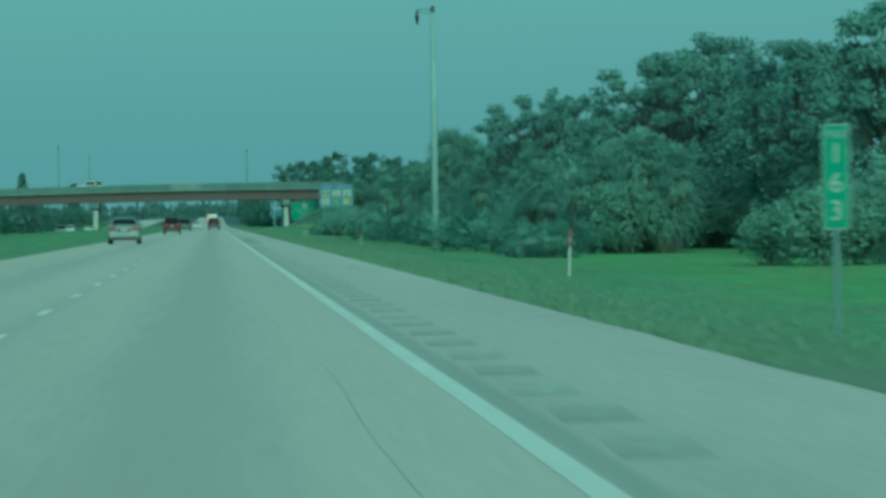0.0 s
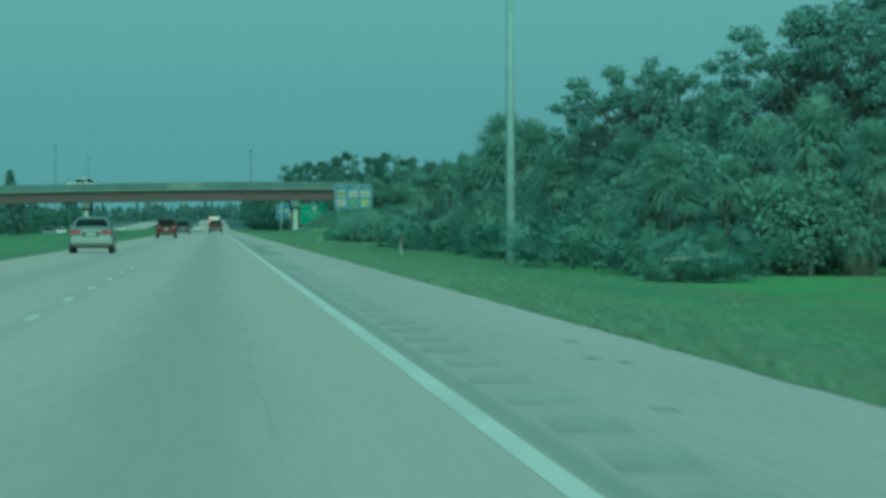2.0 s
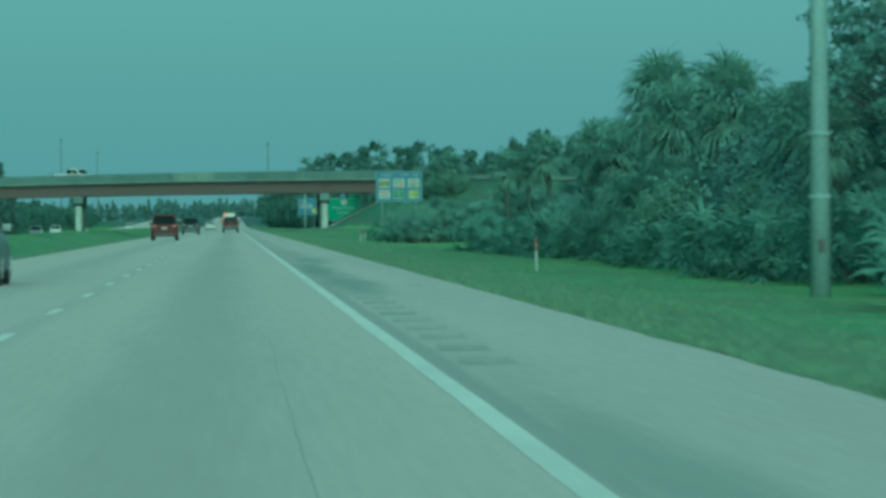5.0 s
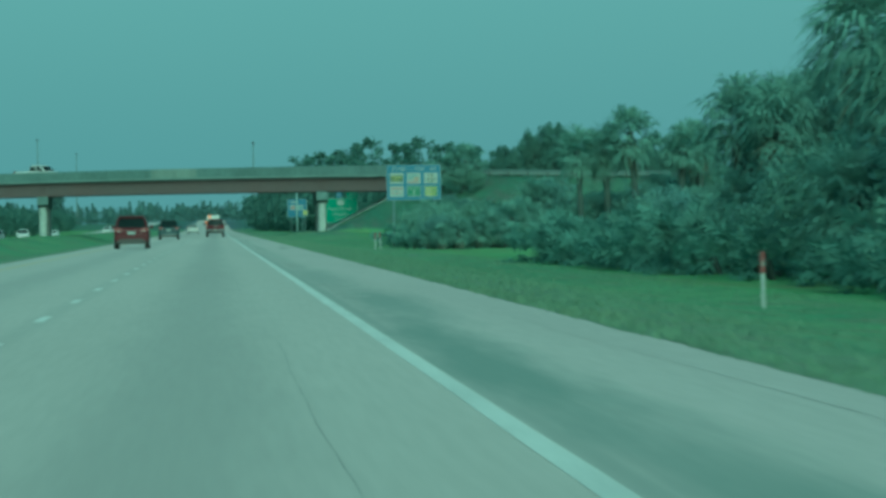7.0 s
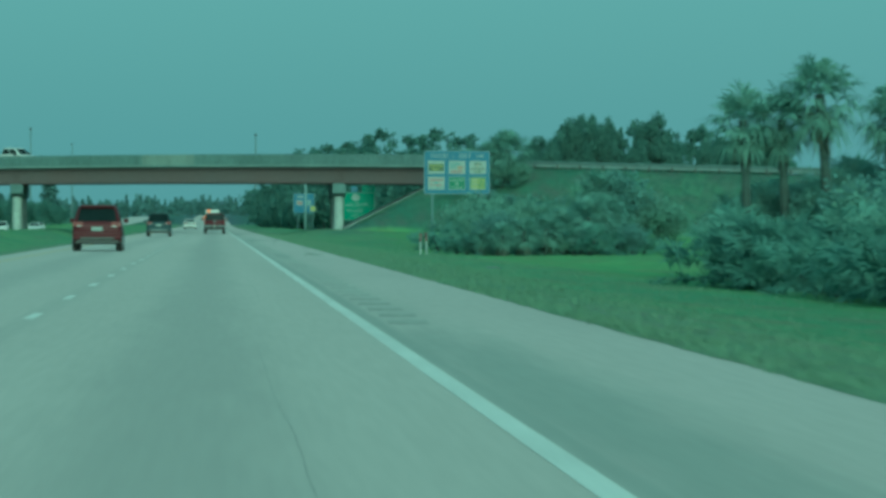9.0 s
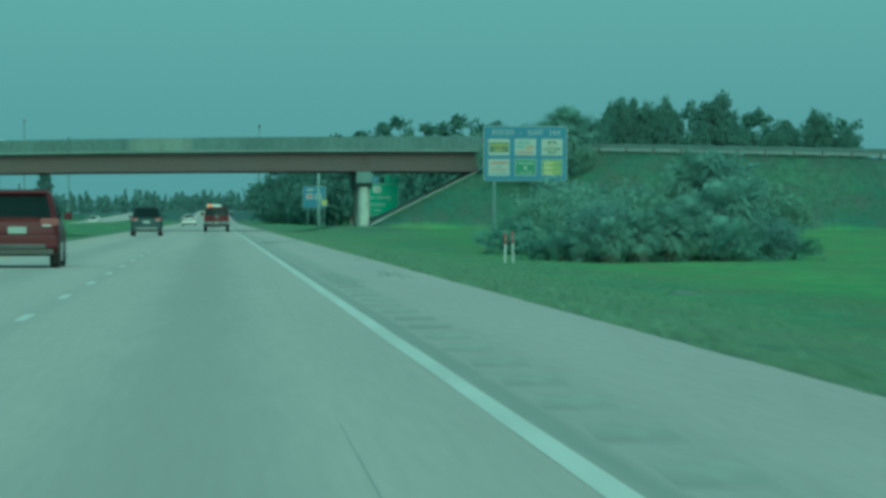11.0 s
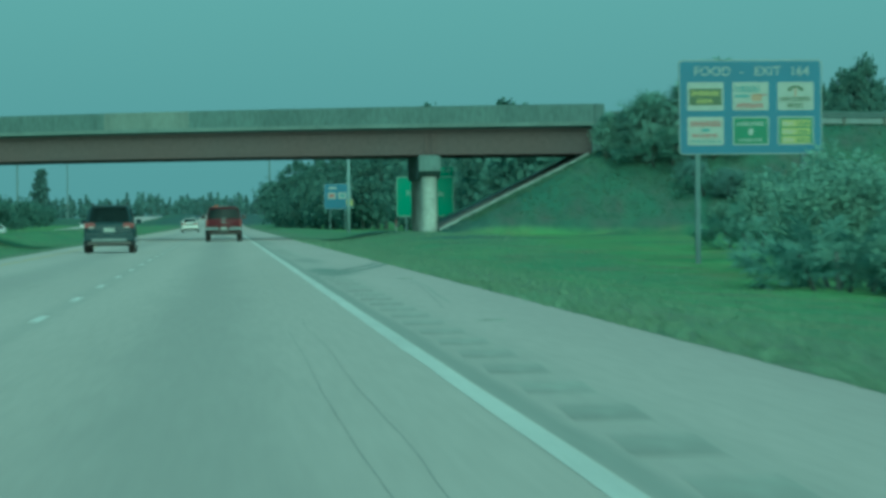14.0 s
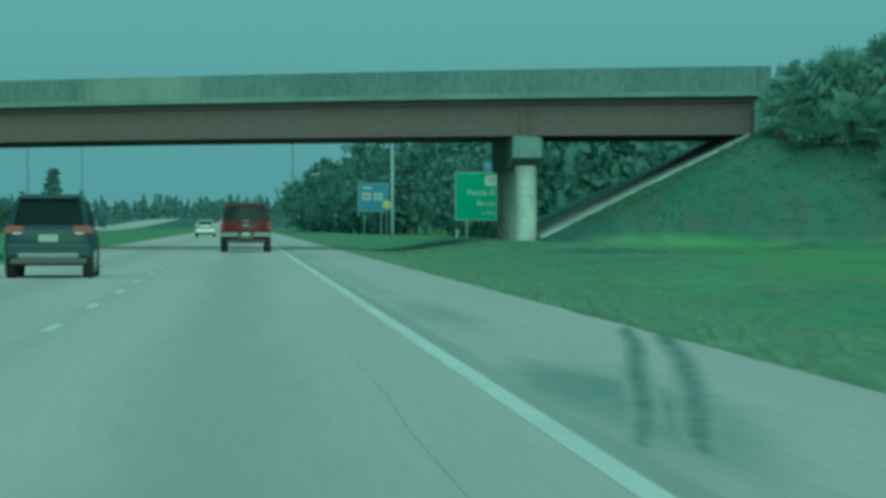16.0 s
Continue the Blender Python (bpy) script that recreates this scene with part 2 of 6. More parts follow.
M = {
    "lane": bands(mat("lane_pavement", (0.402, 0.376, 0.354), 0.9, vary=0.045, scale=0.5, fine=14, bump=0.08, stretch=(1, 0.03, 1)), [(-0.27, 0.85, 0.48), (-3.93, 0.85, 0.40), (-2.1, 0.22, 0.25), (-27.7, 0.3, 0.2)], [], (0.24, 0.24, 0.232)),
    "shoulder": bands(mat("shoulder_pavement", (0.388, 0.362, 0.345), 0.92, vary=0.05, scale=0.6, fine=12, bump=0.08, stretch=(1, 0.05, 1)), [(1.725, 0.15, 0.45), (2.1, 0.5, 0.14)],
                      [(2.05, 256, 0.66, 26, 0.8), (2.2, 234, 0.7, 19, 0.72), (2.35, 281, 0.75, 18, 0.66), (2.25, 535, 0.75, 10, 0.85), (2.15, 424, 0.4, 14, 0.6), (2.1, 312, 0.8, 26, 0.45), (2.0, 175, 0.5, 14, 0.5), (2.3, 560, 0.5, 12, 0.5), (2.0, 655, 0.7, 14, 0.5)], (0.138, 0.19, 0.168)),
    "rumble": uneven(mat("rumble_strip_pavement", (0.312, 0.318, 0.297), 0.95, vary=0.12, scale=1.2, fine=6, stretch=(1, 0.3, 1)), 0.93, 1.09),
    "stain": mat("tyre_stain", (0.185, 0.232, 0.205), 0.9, vary=0.25, scale=2, fine=10),
    "scuff_pale": mat("faint_tyre_scuff", (0.315, 0.325, 0.305), 0.9, vary=0.12, scale=2, fine=10),
    "scuff": mat("tyre_scuff", (0.25, 0.28, 0.258), 0.9, vary=0.15, scale=2, fine=10),
    "crack": mat("crack_filler", (0.348, 0.342, 0.324), 0.8, vary=0.2),
    "white_line": mat("white_road_paint", (0.585, 0.585, 0.56), 0.6, vary=0.08, scale=1.5, fine=30, stretch=(1, 0.2, 1)),
    "yellow_line": mat("yellow_road_paint", (0.46, 0.38, 0.20), 0.7, vary=0.12),
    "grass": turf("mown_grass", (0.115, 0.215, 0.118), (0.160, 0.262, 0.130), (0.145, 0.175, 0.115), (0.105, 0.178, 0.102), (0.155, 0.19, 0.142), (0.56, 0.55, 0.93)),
    "blade": leafy(mat("grass_blades", (0.168, 0.246, 0.172), 0.9, vary=0.12, scale=0.16, fine=3, rand=0.1, bump=0, tint2=(0.165, 0.225, 0.15), spec=0.1), 0.3),
    "weed_blade": leafy(mat("weed_blades", (0.10, 0.165, 0.112), 0.9, vary=0.15, scale=0.2, fine=3, rand=0.2, bump=0, tint2=(0.095, 0.14, 0.095), spec=0.1), 0.3),
    "concrete": mat("bridge_concrete", (0.108, 0.152, 0.148), 0.9, vary=0.18, scale=0.35, fine=6, bump=0.2, tint2=(0.078, 0.112, 0.109), stretch=(1, 1, 0.35)),
    "paving": mat("pale_slope_paving", (0.36, 0.39, 0.375), 0.85, vary=0.1, scale=0.6, fine=5),
    "pier": mat("pale_pier_concrete", (0.30, 0.335, 0.315), 0.85, vary=0.14, scale=0.7, fine=4, tint2=(0.19, 0.225, 0.21)),
    "mast": mat("grey_mast_steel", (0.11, 0.15, 0.155), 0.7, vary=0.05),
    "kerb": mat("pale_kerb_concrete", (0.31, 0.345, 0.325), 0.85, vary=0.12, scale=0.9, fine=7),
    "concrete_new": mat("patched_concrete", (0.165, 0.205, 0.188), 0.9, vary=0.1, scale=0.8, fine=6, stretch=(1, 1, 0.4)),
    # Lighter than bridge_concrete, for the lip under the barrier.
    "deck_edge": mat("pale_deck_edge", (0.15, 0.195, 0.186), 0.9, vary=0.12, scale=0.5, fine=6),
    "steel_brown": mat("red_brown_girder_paint", (0.086, 0.071, 0.072), 0.8, vary=0.12, scale=0.3, fine=5, tint2=(0.088, 0.066, 0.066)),
    "pole": mat("spun_concrete_pole", (0.212, 0.285, 0.292), 0.85, vary=0.1, scale=0.7, fine=10),
    "galv": mat("galvanised_steel", (0.085, 0.135, 0.138), 0.65, 0.15, vary=0.1, scale=1.5),
    "rail_galv": mat("galvanised_rail", (0.13, 0.175, 0.17), 0.55, 0.2, vary=0.08, scale=1.5),
    "rail_bright": mat("bright_galvanised_rail", (0.21, 0.255, 0.245), 0.55, 0.1, vary=0.08, scale=1.5),
    "rail_post": mat("weathered_rail_post", (0.075, 0.082, 0.072), 0.9, vary=0.15, scale=3),
    "darkmetal": mat("dark_metal", (0.06, 0.06, 0.06), 0.5, 0.5),
    "post_white": mat("white_plastic", (0.31, 0.345, 0.33), 0.6, vary=0.12, scale=2, fine=9),
    "post_red": mat("orange_red_plastic", (0.16, 0.05, 0.05), 0.6, vary=0.12),
    "sign_blue": mat("blue_sign_sheeting", (0.012, 0.08, 0.15), 0.5, vary=0.06, scale=0.8, bump=0.02),
    "sign_green": mat("green_sign_sheeting", (0.004, 0.128, 0.066), 0.5, vary=0.06, scale=0.8, bump=0.02),
    "sign_white": mat("white_sign_sheeting", (0.21, 0.245, 0.235), 0.5, vary=0.06, bump=0.02),
    "logo_dark": mat("dark_green_print", (0.03, 0.06, 0.02), 0.5, vary=0.05),
    "logo_green": mat("green_print", (0.012, 0.10, 0.045), 0.5, vary=0.05),
    "logo_yellow": mat("yellow_print", (0.25, 0.26, 0.07), 0.5, vary=0.05),
    "logo_red": mat("red_print", (0.17, 0.055, 0.055), 0.5, vary=0.05),
    "logo_tan": mat("tan_print", (0.21, 0.15, 0.10), 0.5, vary=0.05),
    "logo_teal": mat("teal_print", (0.06, 0.16, 0.17), 0.5, vary=0.05),
    "bark": mat("grey_bark", (0.066, 0.085, 0.078), 0.95, vary=0.25, scale=2, fine=12, bump=0.5, stretch=(1, 1, 0.3)),
    "palm_bark": mat("grey_palm_bark", (0.055, 0.078, 0.07), 0.95, vary=0.25, scale=2, fine=10, bump=0.5),
    "bark_pale": mat("weathered_pale_wood", (0.20, 0.225, 0.20), 0.9, vary=0.2, scale=2, fine=12),
    "leaf": leafy(mat("tree_leaves", (0.186, 0.288, 0.271), 0.7, vary=0.10, scale=0.4, fine=3, rand=0.1, bump=0, tint2=(0.155, 0.240, 0.210), spec=0.1), 0.35),
    "leaf_dark": leafy(mat("dark_tree_leaves", (0.167, 0.258, 0.247), 0.7, vary=0.10, scale=0.4, fine=3, rand=0.1, bump=0, tint2=(0.135, 0.211, 0.193), spec=0.1), 0.35),
    "leaf_far": leafy(mat("far_tree_leaves", (0.128, 0.204, 0.180), 0.8, vary=0.1, scale=0.3, fine=2, rand=0.1, bump=0, tint2=(0.110, 0.174, 0.146), spec=0.2), 0.5),
    "leaf_shrub": leafy(mat("shrub_leaves", (0.191, 0.290, 0.244), 0.75, vary=0.10, scale=0.4, fine=3, rand=0.1, bump=0, tint2=(0.162, 0.243, 0.189), spec=0.1), 0.35),
    "palm": leafy(mat("palm_fronds", (0.205, 0.309, 0.271), 0.6, vary=0.10, scale=0.5, fine=4, rand=0.1, bump=0, tint2=(0.175, 0.261, 0.217), spec=0.12), 0.35),
    # Palmetto green, darkened below palm_fronds to paint in the dimness of low growth.
    "palmetto": leafy(mat("dimmed_palmetto_fronds", (0.166, 0.268, 0.235), 0.8, vary=0.12, scale=0.5, fine=4, rand=0.16, bump=0, tint2=(0.14, 0.222, 0.18), spec=0.1), 0.35),
    "palm_dead": mat("dead_palm_fronds", (0.105, 0.125, 0.095), 0.85, vary=0.2, scale=1, fine=5, rand=0.3, bump=0),
    "pine": leafy(mat("pine_needles", (0.10, 0.165, 0.16), 0.8, vary=0.15, scale=0.3, fine=2, rand=0.15, bump=0), 0.2),
    "tyre": mat("tyre_rubber", (0.025, 0.025, 0.025), 0.85, vary=0.1),
    "rim": mat("alloy_rim", (0.45, 0.46, 0.47), 0.35, 0.8, vary=0.05),
    "glass": glass_dark("tinted_car_glass"),
    "trim": mat("black_plastic_trim", (0.03, 0.03, 0.03), 0.55, vary=0.1),
    "chrome": mat("dull_chrome", (0.10, 0.125, 0.13), 0.5, 0.2, vary=0.05, bump=0),
    "lamp_red": mat("red_lamp_lens", (0.11, 0.02, 0.022), 0.45, vary=0.05, bump=0, spec=0.25),
    "lamp_white": mat("clear_lamp_lens", (0.42, 0.44, 0.43), 0.25, vary=0.05, bump=0),
    "plate": mat("number_plate", (0.19, 0.225, 0.215), 0.5, vary=0.05, bump=0),
    "logo_white": mat("faded_white_print_base", (0.205, 0.24, 0.225), 0.5, vary=0.06, bump=0.02),
    "paint_silver": mat("silver_car_paint", (0.135, 0.168, 0.168), 0.45, 0.1, vary=0.03, bump=0),
    "paint_red": mat("dark_red_car_paint", (0.058, 0.016, 0.021), 0.35, 0.0, vary=0.05, bump=0, spec=0.08),
    "paint_maroon": mat("maroon_car_paint", (0.046, 0.016, 0.020), 0.35, 0.0, vary=0.05, bump=0, spec=0.08),
    "paint_black": mat("black_car_paint", (0.028, 0.046, 0.052), 0.3, 0.0, vary=0.05, bump=0, spec=0.08),
    "paint_white": mat("white_car_paint", (0.40, 0.42, 0.41), 0.35, vary=0.03, bump=0),
    "orange": mat("orange_plastic", (0.75, 0.16, 0.04), 0.5, vary=0.05),
}


# ---- mesh helpers ----
def link(name, bm, material, parent=None, smooth=False):
    me = bpy.data.meshes.new(name)
    bm.normal_update()
    bm.to_mesh(me)
    bm.free()
    for mm in (material if isinstance(material, (list, tuple)) else [material]):
        me.materials.append(mm)
    if smooth:
        for p in me.polygons:
            p.use_smooth = True
    ob = new(name, me)
    if parent:
        ob.parent = parent
    return ob


def part(name, bm, material, parent, label="", smooth=False):
    ob = link(name, bm, material, parent, smooth)
    return tagged(ob, label) if label else ob


def thing(name, m, label, category, group="", kind=""):
    ob = new(name)
    ob.matrix_world = m
    ob.empty_display_size = 0.2
    return tagged(ob, label, category, group, kind)


def box(bm, x0, x1, y0, y1, z0, z1, bev=0.0):
    vs = [bm.verts.new((x, y, z)) for z in (z0, z1) for y in (y0, y1) for x in (x0, x1)]
    fs = [bm.faces.new([vs[i] for i in f]) for f in ((0, 2, 3, 1), (4, 5, 7, 6), (0, 1, 5, 4), (2, 6, 7, 3), (0, 4, 6, 2), (1, 3, 7, 5))]
    if bev:
        es = {e for f in fs for e in f.edges}
        bmesh.ops.bevel(bm, geom=list(es), offset=bev, segments=2, affect="EDGES", profile=0.6)
    return bm


def boxed(*a, bev=0.0):
    return box(bmesh.new(), *a, bev=bev)


def tube(bm, pts, radii, n=10, cap=True):
    """A tapered tube along points."""
    rings = []
    for i, (p, r) in enumerate(zip(pts, radii)):
        p = Vector(p)
        a, b = Vector(pts[max(i - 1, 0)]), Vector(pts[min(i + 1, len(pts) - 1)])
        d = (b - a).normalized()
        u = d.cross(Vector((0.31, 0.95, 0.05)) if abs(d.z) > 0.5 else Vector((0, 0, 1))).normalized()
        v = d.cross(u)
        rings.append([bm.verts.new(p + r * (math.cos(k * math.tau / n) * u + math.sin(k * math.tau / n) * v)) for k in range(n)])
    for a, b in zip(rings, rings[1:]):
        for k in range(n):
            bm.faces.new((a[k], a[(k + 1) % n], b[(k + 1) % n], b[k]))
    if cap:
        bm.faces.new(rings[0][::-1])
        bm.faces.new(rings[-1])
    return bm


def sheet(bm, pts):
    return bm.faces.new([bm.verts.new(p) for p in pts])


def smooth01(a, b, v):
    s = min(1.0, max(0.0, (v - a) / (b - a)))
    return s * s * (3 - 2 * s)


# ---- ground profile ----
EDGE, DASH, LEFT = 1.545, -2.115, -5.775          # centres of the right edge line, lane line and left edge line
PAVE_R, PAVE_L = 4.06, -6.72
SKEW, B0X, B0Y = 0.70, 20.5, 677.3            # the overpass crosses on a skew


def rise(y):
    """The highway climbs a little far beyond the overpass."""
    return 4.0 * smooth01(1050, 2300, y)


def deck_top(x):
    s = B0X - x
    return 7.40 + 0.0125 * s - 0.00026 * s * s if s > 0 else 7.40 + 0.03 * s


def front(x):
    """y of the overpass's near face."""
    return B0Y + SKEW * (B0X - x)


WIDE = 15.0                                    # overpass, near to far face along y


def ground(x, y):
    if x >= 0:
        z = -0.62 * smooth01(PAVE_R - 0.2, 10.6, x) - 0.12 * smooth01(11, 16, x) if x > PAVE_R - 0.2 else 0.0
        z += smooth01(520, 665, y) * (1 - 0.45 * smooth01(700, 860, y)) * 1.0 * smooth01(5.5, 10.5, x)
    else:
        z = -0.5 * smooth01(-PAVE_L + 0.2, 11, -x) * (1 - smooth01(12, 16, -x)) + 0.32 * smooth01(12, 17, -x) * (1 - smooth01(18.5, 21.5, -x)) - 0.6 * smooth01(18.5, 22, -x) - 0.4 * smooth01(34, 40, -x)
    if x < 60 and x > -140:
        top = deck_top(x) - 1.15
        for mid, sgn in ((B0X, 1),):
            c = math.cos(math.atan(SKEW))
            near, far = (y - front(x)) * c, (front(x) + WIDE - y) * c
            h = min(top, top + near / 2.1 + 0.4, top + far / 2.1 + 0.4)
            if x < B0X + 3:
                h = min(h, 4.75 + (x - B0X) * 0.52)
            if x < 0:
                h = min(top, top + near / 2.1, top + far / 2.1, 4.6 + (-54 - x) * 0.5)
            z = max(z, h)
    elif x >= 60:
        top = max(deck_top(x) - 1.15, 0)
        c = math.cos(math.atan(SKEW))
        near, far = (y - front(x)) * c, (front(x) + WIDE - y) * c
        z = max(z, min(top, top + near / 2.1 + 0.4, top + far / 2.1 + 0.4))
    z += 0.05 * noise.noise((x * 0.25, y * 0.08, 0)) * smooth01(5, 9, abs(x + 1.3) - 1)
    return z + rise(y)


def axis(parts):
    out = []
    for a, b, n in parts:
        out += [a + (b - a) * k / n for k in range(n)]
    return out + [parts[-1][1]]


def lay_ground():
    xs = axis([(-2500, -300, 8), (-300, -80, 10), (-80, -36, 22), (-36, -14, 16), (-14, -6.6, 6), (-6.6, 4.0, 4), (4.0, 12, 12), (12, 30, 24), (30, 60, 22), (60, 160, 16), (160, 500, 8), (500, 2500, 8)])
    ys = axis([(-400, 0, 6), (0, 560, 80), (560, 640, 26), (640, 740, 60), (740, 900, 24), (900, 2300, 50), (2300, 4600, 12)])
    bm = bmesh.new()
    # under the pavement the sheet runs just below it
    def zz(x, y):
        z = ground(x, y)
        if PAVE_L < x < PAVE_R - 0.05:
            z = rise(y) - 0.10
        elif -33.5 < x < -22.0:
            z = rise(y) - 0.72
        return z
    g = [[bm.verts.new((x, y, zz(x, y))) for x in xs] for y in ys]
    for a, b in zip(g, g[1:]):
        for i in range(len(xs) - 1):
            bm.faces.new((a[i], a[i + 1], b[i + 1], b[i]))
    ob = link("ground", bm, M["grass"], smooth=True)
    tagged(ob, "mown green grass verge, median and embankment", "ground", kind="structure")


def strip(name, x0, x1, y0, y1, z, material, parent=None, label="", step=40.0, wob=0.0, thick=0.0):
    """A long band of pavement or paint that follows the highway's rise."""
    bm = bmesh.new()
    n = max(1, int(abs(y1 - y0) / step))
    rows = []
    for k in range(n + 1):
        y = y0 + (y1 - y0) * k / n
        w0 = wob * noise.noise((y * 0.21, x0, 3)) if wob else 0
        w1 = wob * noise.noise((y * 0.21, x1, 7)) if wob else 0
        rows.append([bm.verts.new((x0 + w0, y, z + rise(y))), bm.verts.new((x1 + w1, y, z + rise(y)))])
    for a, b in zip(rows, rows[1:]):
        bm.faces.new((a[0], a[1], b[1], b[0]))
    if thick:
        geo = bmesh.ops.extrude_face_region(bm, geom=bm.faces[:])
        bmesh.ops.translate(bm, verts=[v for v in geo["geom"] if isinstance(v, bmesh.types.BMVert)], vec=(0, 0, -thick))
        bmesh.ops.recalc_face_normals(bm, faces=bm.faces[:])
    ob = link(name, bm, material, parent)
    if label:
        tagged(ob, label)
    return ob


lay_ground()
road = strip("road", PAVE_L, EDGE + 0.085, -300, 3000, 0.0, M["lane"], step=30, thick=0.09)
tagged(road, "two-lane pale grey highway carriageway with worn wheel tracks", "road", kind="structure")
shoulder = strip("road_shoulder", EDGE + 0.085, PAVE_R, -300, 3000, -0.004, M["shoulder"], step=30, thick=0.09)
tagged(shoulder, "pale grey paved shoulder with rumble strips and tyre marks", "road shoulder", kind="structure")
far_road = strip("road_opposite", -33.0, -22.5, -300, 3000, -0.62, M["lane"], step=30, thick=0.09)
tagged(far_road, "pale grey opposite carriageway beyond the median", "road", kind="structure")
edge_line = strip("edge_line", EDGE - 0.075, EDGE + 0.075, -300, 2600, 0.002, M["white_line"], step=4, wob=0.012)
tagged(edge_line, "solid white edge line painted on the carriageway", "road marking", kind="structure")
left_line = strip("edge_line_yellow", LEFT - 0.075, LEFT + 0.075, -300, 2600, 0.002, M["yellow_line"], step=6, wob=0.012)
tagged(left_line, "solid yellow edge line beside the median", "road marking", kind="structure")
opp_line = strip("edge_line_opposite", -23.6, -23.45, -300, 2600, -0.61, M["white_line"], step=30)
tagged(opp_line, "solid pale edge line on the opposite carriageway", "road marking", kind="structure")
lane_line = thing("lane_line", pose(0, 0, 0), "broken white lane line painted on the carriageway", "road marking", kind="structure")
for k in range(-3, 120):
    yy = 53.46 + 12.192 * k
    strip("dash", DASH - 0.06, DASH + 0.06, yy - 1.52, yy + 1.52, 0.002, M["white_line"], lane_line, step=1.6)

# rumble patches pressed into the shoulder, and old cracks in the lane
def slab(bm, x0, x1, y0, y1, z0, z1):
    return box(bm, x0, x1, y0, y1, z0, z1)


patch_bm = bmesh.new()
slab(patch_bm, 0, 0.44, -0.95, 0.95, -0.01, 0.0)
for v in patch_bm.verts:
    v.co.x += 0.10 * (v.co.y / 0.95) * 0.3
rumble = link("rumble_patch", patch_bm, M["rumble"], shoulder)
rumble.location = (EDGE + 0.33, 20.0, -0.0022)
for k in range(1, 168):
    yy = 20.0 + 3.5 * k
    if 165 < yy < 190 or 226 < yy < 285 or 300 < yy < 330 or 524 < yy < 575:
        continue
    c = new("rumble_patch", rumble.data)
    c.parent = shoulder
    c.location = (EDGE + 0.33 + random.uniform(-0.02, 0.02), yy + random.uniform(-0.08, 0.08), -0.0022)


def ribbon(name, pts, w, z, material, parent, wob=0.0, seed=0, label="", even=False):
    """A thin flat mark along points (x, y)."""
    bm = bmesh.new()
    rows = []
    for i, (x, y) in enumerate(pts):
        a, b = pts[max(i - 1, 0)], pts[min(i + 1, len(pts) - 1)]
        d = Vector((b[0] - a[0], b[1] - a[1])).normalized()
        n = Vector((d.y, -d.x))
        ww = w * (0.92 + 0.16 * noise.noise((i * 0.13, seed, 0))) * min(1, 0.4 + i * 0.1, 0.4 + (len(pts) - 1 - i) * 0.1) if even else w * (0.7 + 0.6 * noise.noise((i * 0.7, seed, 0)) ** 2) * min(1, 0.25 + i * 0.4, 0.25 + (len(pts) - 1 - i) * 0.4)
        o = wob * (noise.noise((y * 0.12, seed * 5.1, 2)) + 0.25 * noise.noise((y * 0.7, seed * 3.3, 5)))
        rows.append([bm.verts.new((x + o + n.x * ww / 2, y + n.y * ww / 2, z)), bm.verts.new((x + o - n.x * ww / 2, y - n.y * ww / 2, z))])
    for a, b in zip(rows, rows[1:]):
        bm.faces.new((a[0], b[0], b[1], a[1]))
    ob = link(name, bm, material, parent)
    return tagged(ob, label) if label else ob


for seed, (x, y0, y1) in enumerate(((0.82, 12, 34), (0.35, 84, 118), (0.72, 128, 150), (0.52, 226, 262), (0.36, 292, 322), (0.80, 392, 424), (0.95, 408, 440), (0.62, 454, 486), (0.85, 458, 492), (0.8, 510, 545), (0.45, 170, 200), (0.6, 345, 372))):
    n = int((y1 - y0) / 0.8)
    ribbon("crack", [(x, y0 + (y1 - y0) * i / n) for i in range(n + 1)], 0.010, 0.0012, M["crack"], road, wob=0.05, seed=seed, label="dark filled crack")
n = 60
ribbon("crack", [(3.62 - 0.25 * smooth01(0, 60, i), 230 + 45 * i / n) for i in range(n + 1)], 0.016, -0.0025, M["crack"], shoulder, wob=0.05, seed=31, label="dark filled crack")


def curve(pts, n=40):
    """Points along a smooth line through a few places."""
    out = []
    m = len(pts) - 1
    for i in range(n + 1):
        s = i / n * m
        k = min(int(s), m - 1)
        u = s - k
        p0, p1, p2, p3 = (Vector(pts[max(0, min(m, k + j))]) for j in (-1, 0, 1, 2))
        q = 0.5 * (2 * p1 + (p2 - p0) * u + (2 * p0 - 5 * p1 + 4 * p2 - p3) * u * u + (3 * p1 - p0 - 3 * p2 + p3) * u ** 3)
        out.append((q.x, q.y))
    return out


for seed, places, wide in ((41, [(1.85, 529), (2.1, 531.5), (2.3, 533.6), (2.85, 540), (3.4, 546), (3.75, 550.7), (3.95, 553)], 0.24), (42, [(2.1, 528.5), (2.45, 532), (2.88, 536.3), (3.45, 542.5), (3.93, 548.6), (4.02, 550)], 0.27)):
    mark = ribbon("tyre_mark", curve(places), wide, -0.0030, M["scuff_pale"], shoulder, seed=seed, label="dark curved tyre mark", even=True)
    ribbon("scuff", curve(places), wide * 0.72, -0.0025, M["scuff"], mark, seed=seed + 3, even=True)
    ribbon("scuff", curve(places), wide * 0.42, -0.0020, M["stain"], mark, seed=seed + 5, even=True)
ribbon("tyre_mark", curve([(1.98, 534.3), (2.3, 534.5), (2.6, 534.9), (2.88, 535.2)]), 0.5, -0.0034, M["scuff"], shoulder, seed=43, label="grey tyre smear", even=True)
ribbon("tyre_mark", curve([(2.67, 496), (2.95, 505), (3.2, 514), (3.25, 522), (3.1, 526)]), 0.03, -0.0024, M["crack"], shoulder, seed=44, label="thin dark tyre mark")
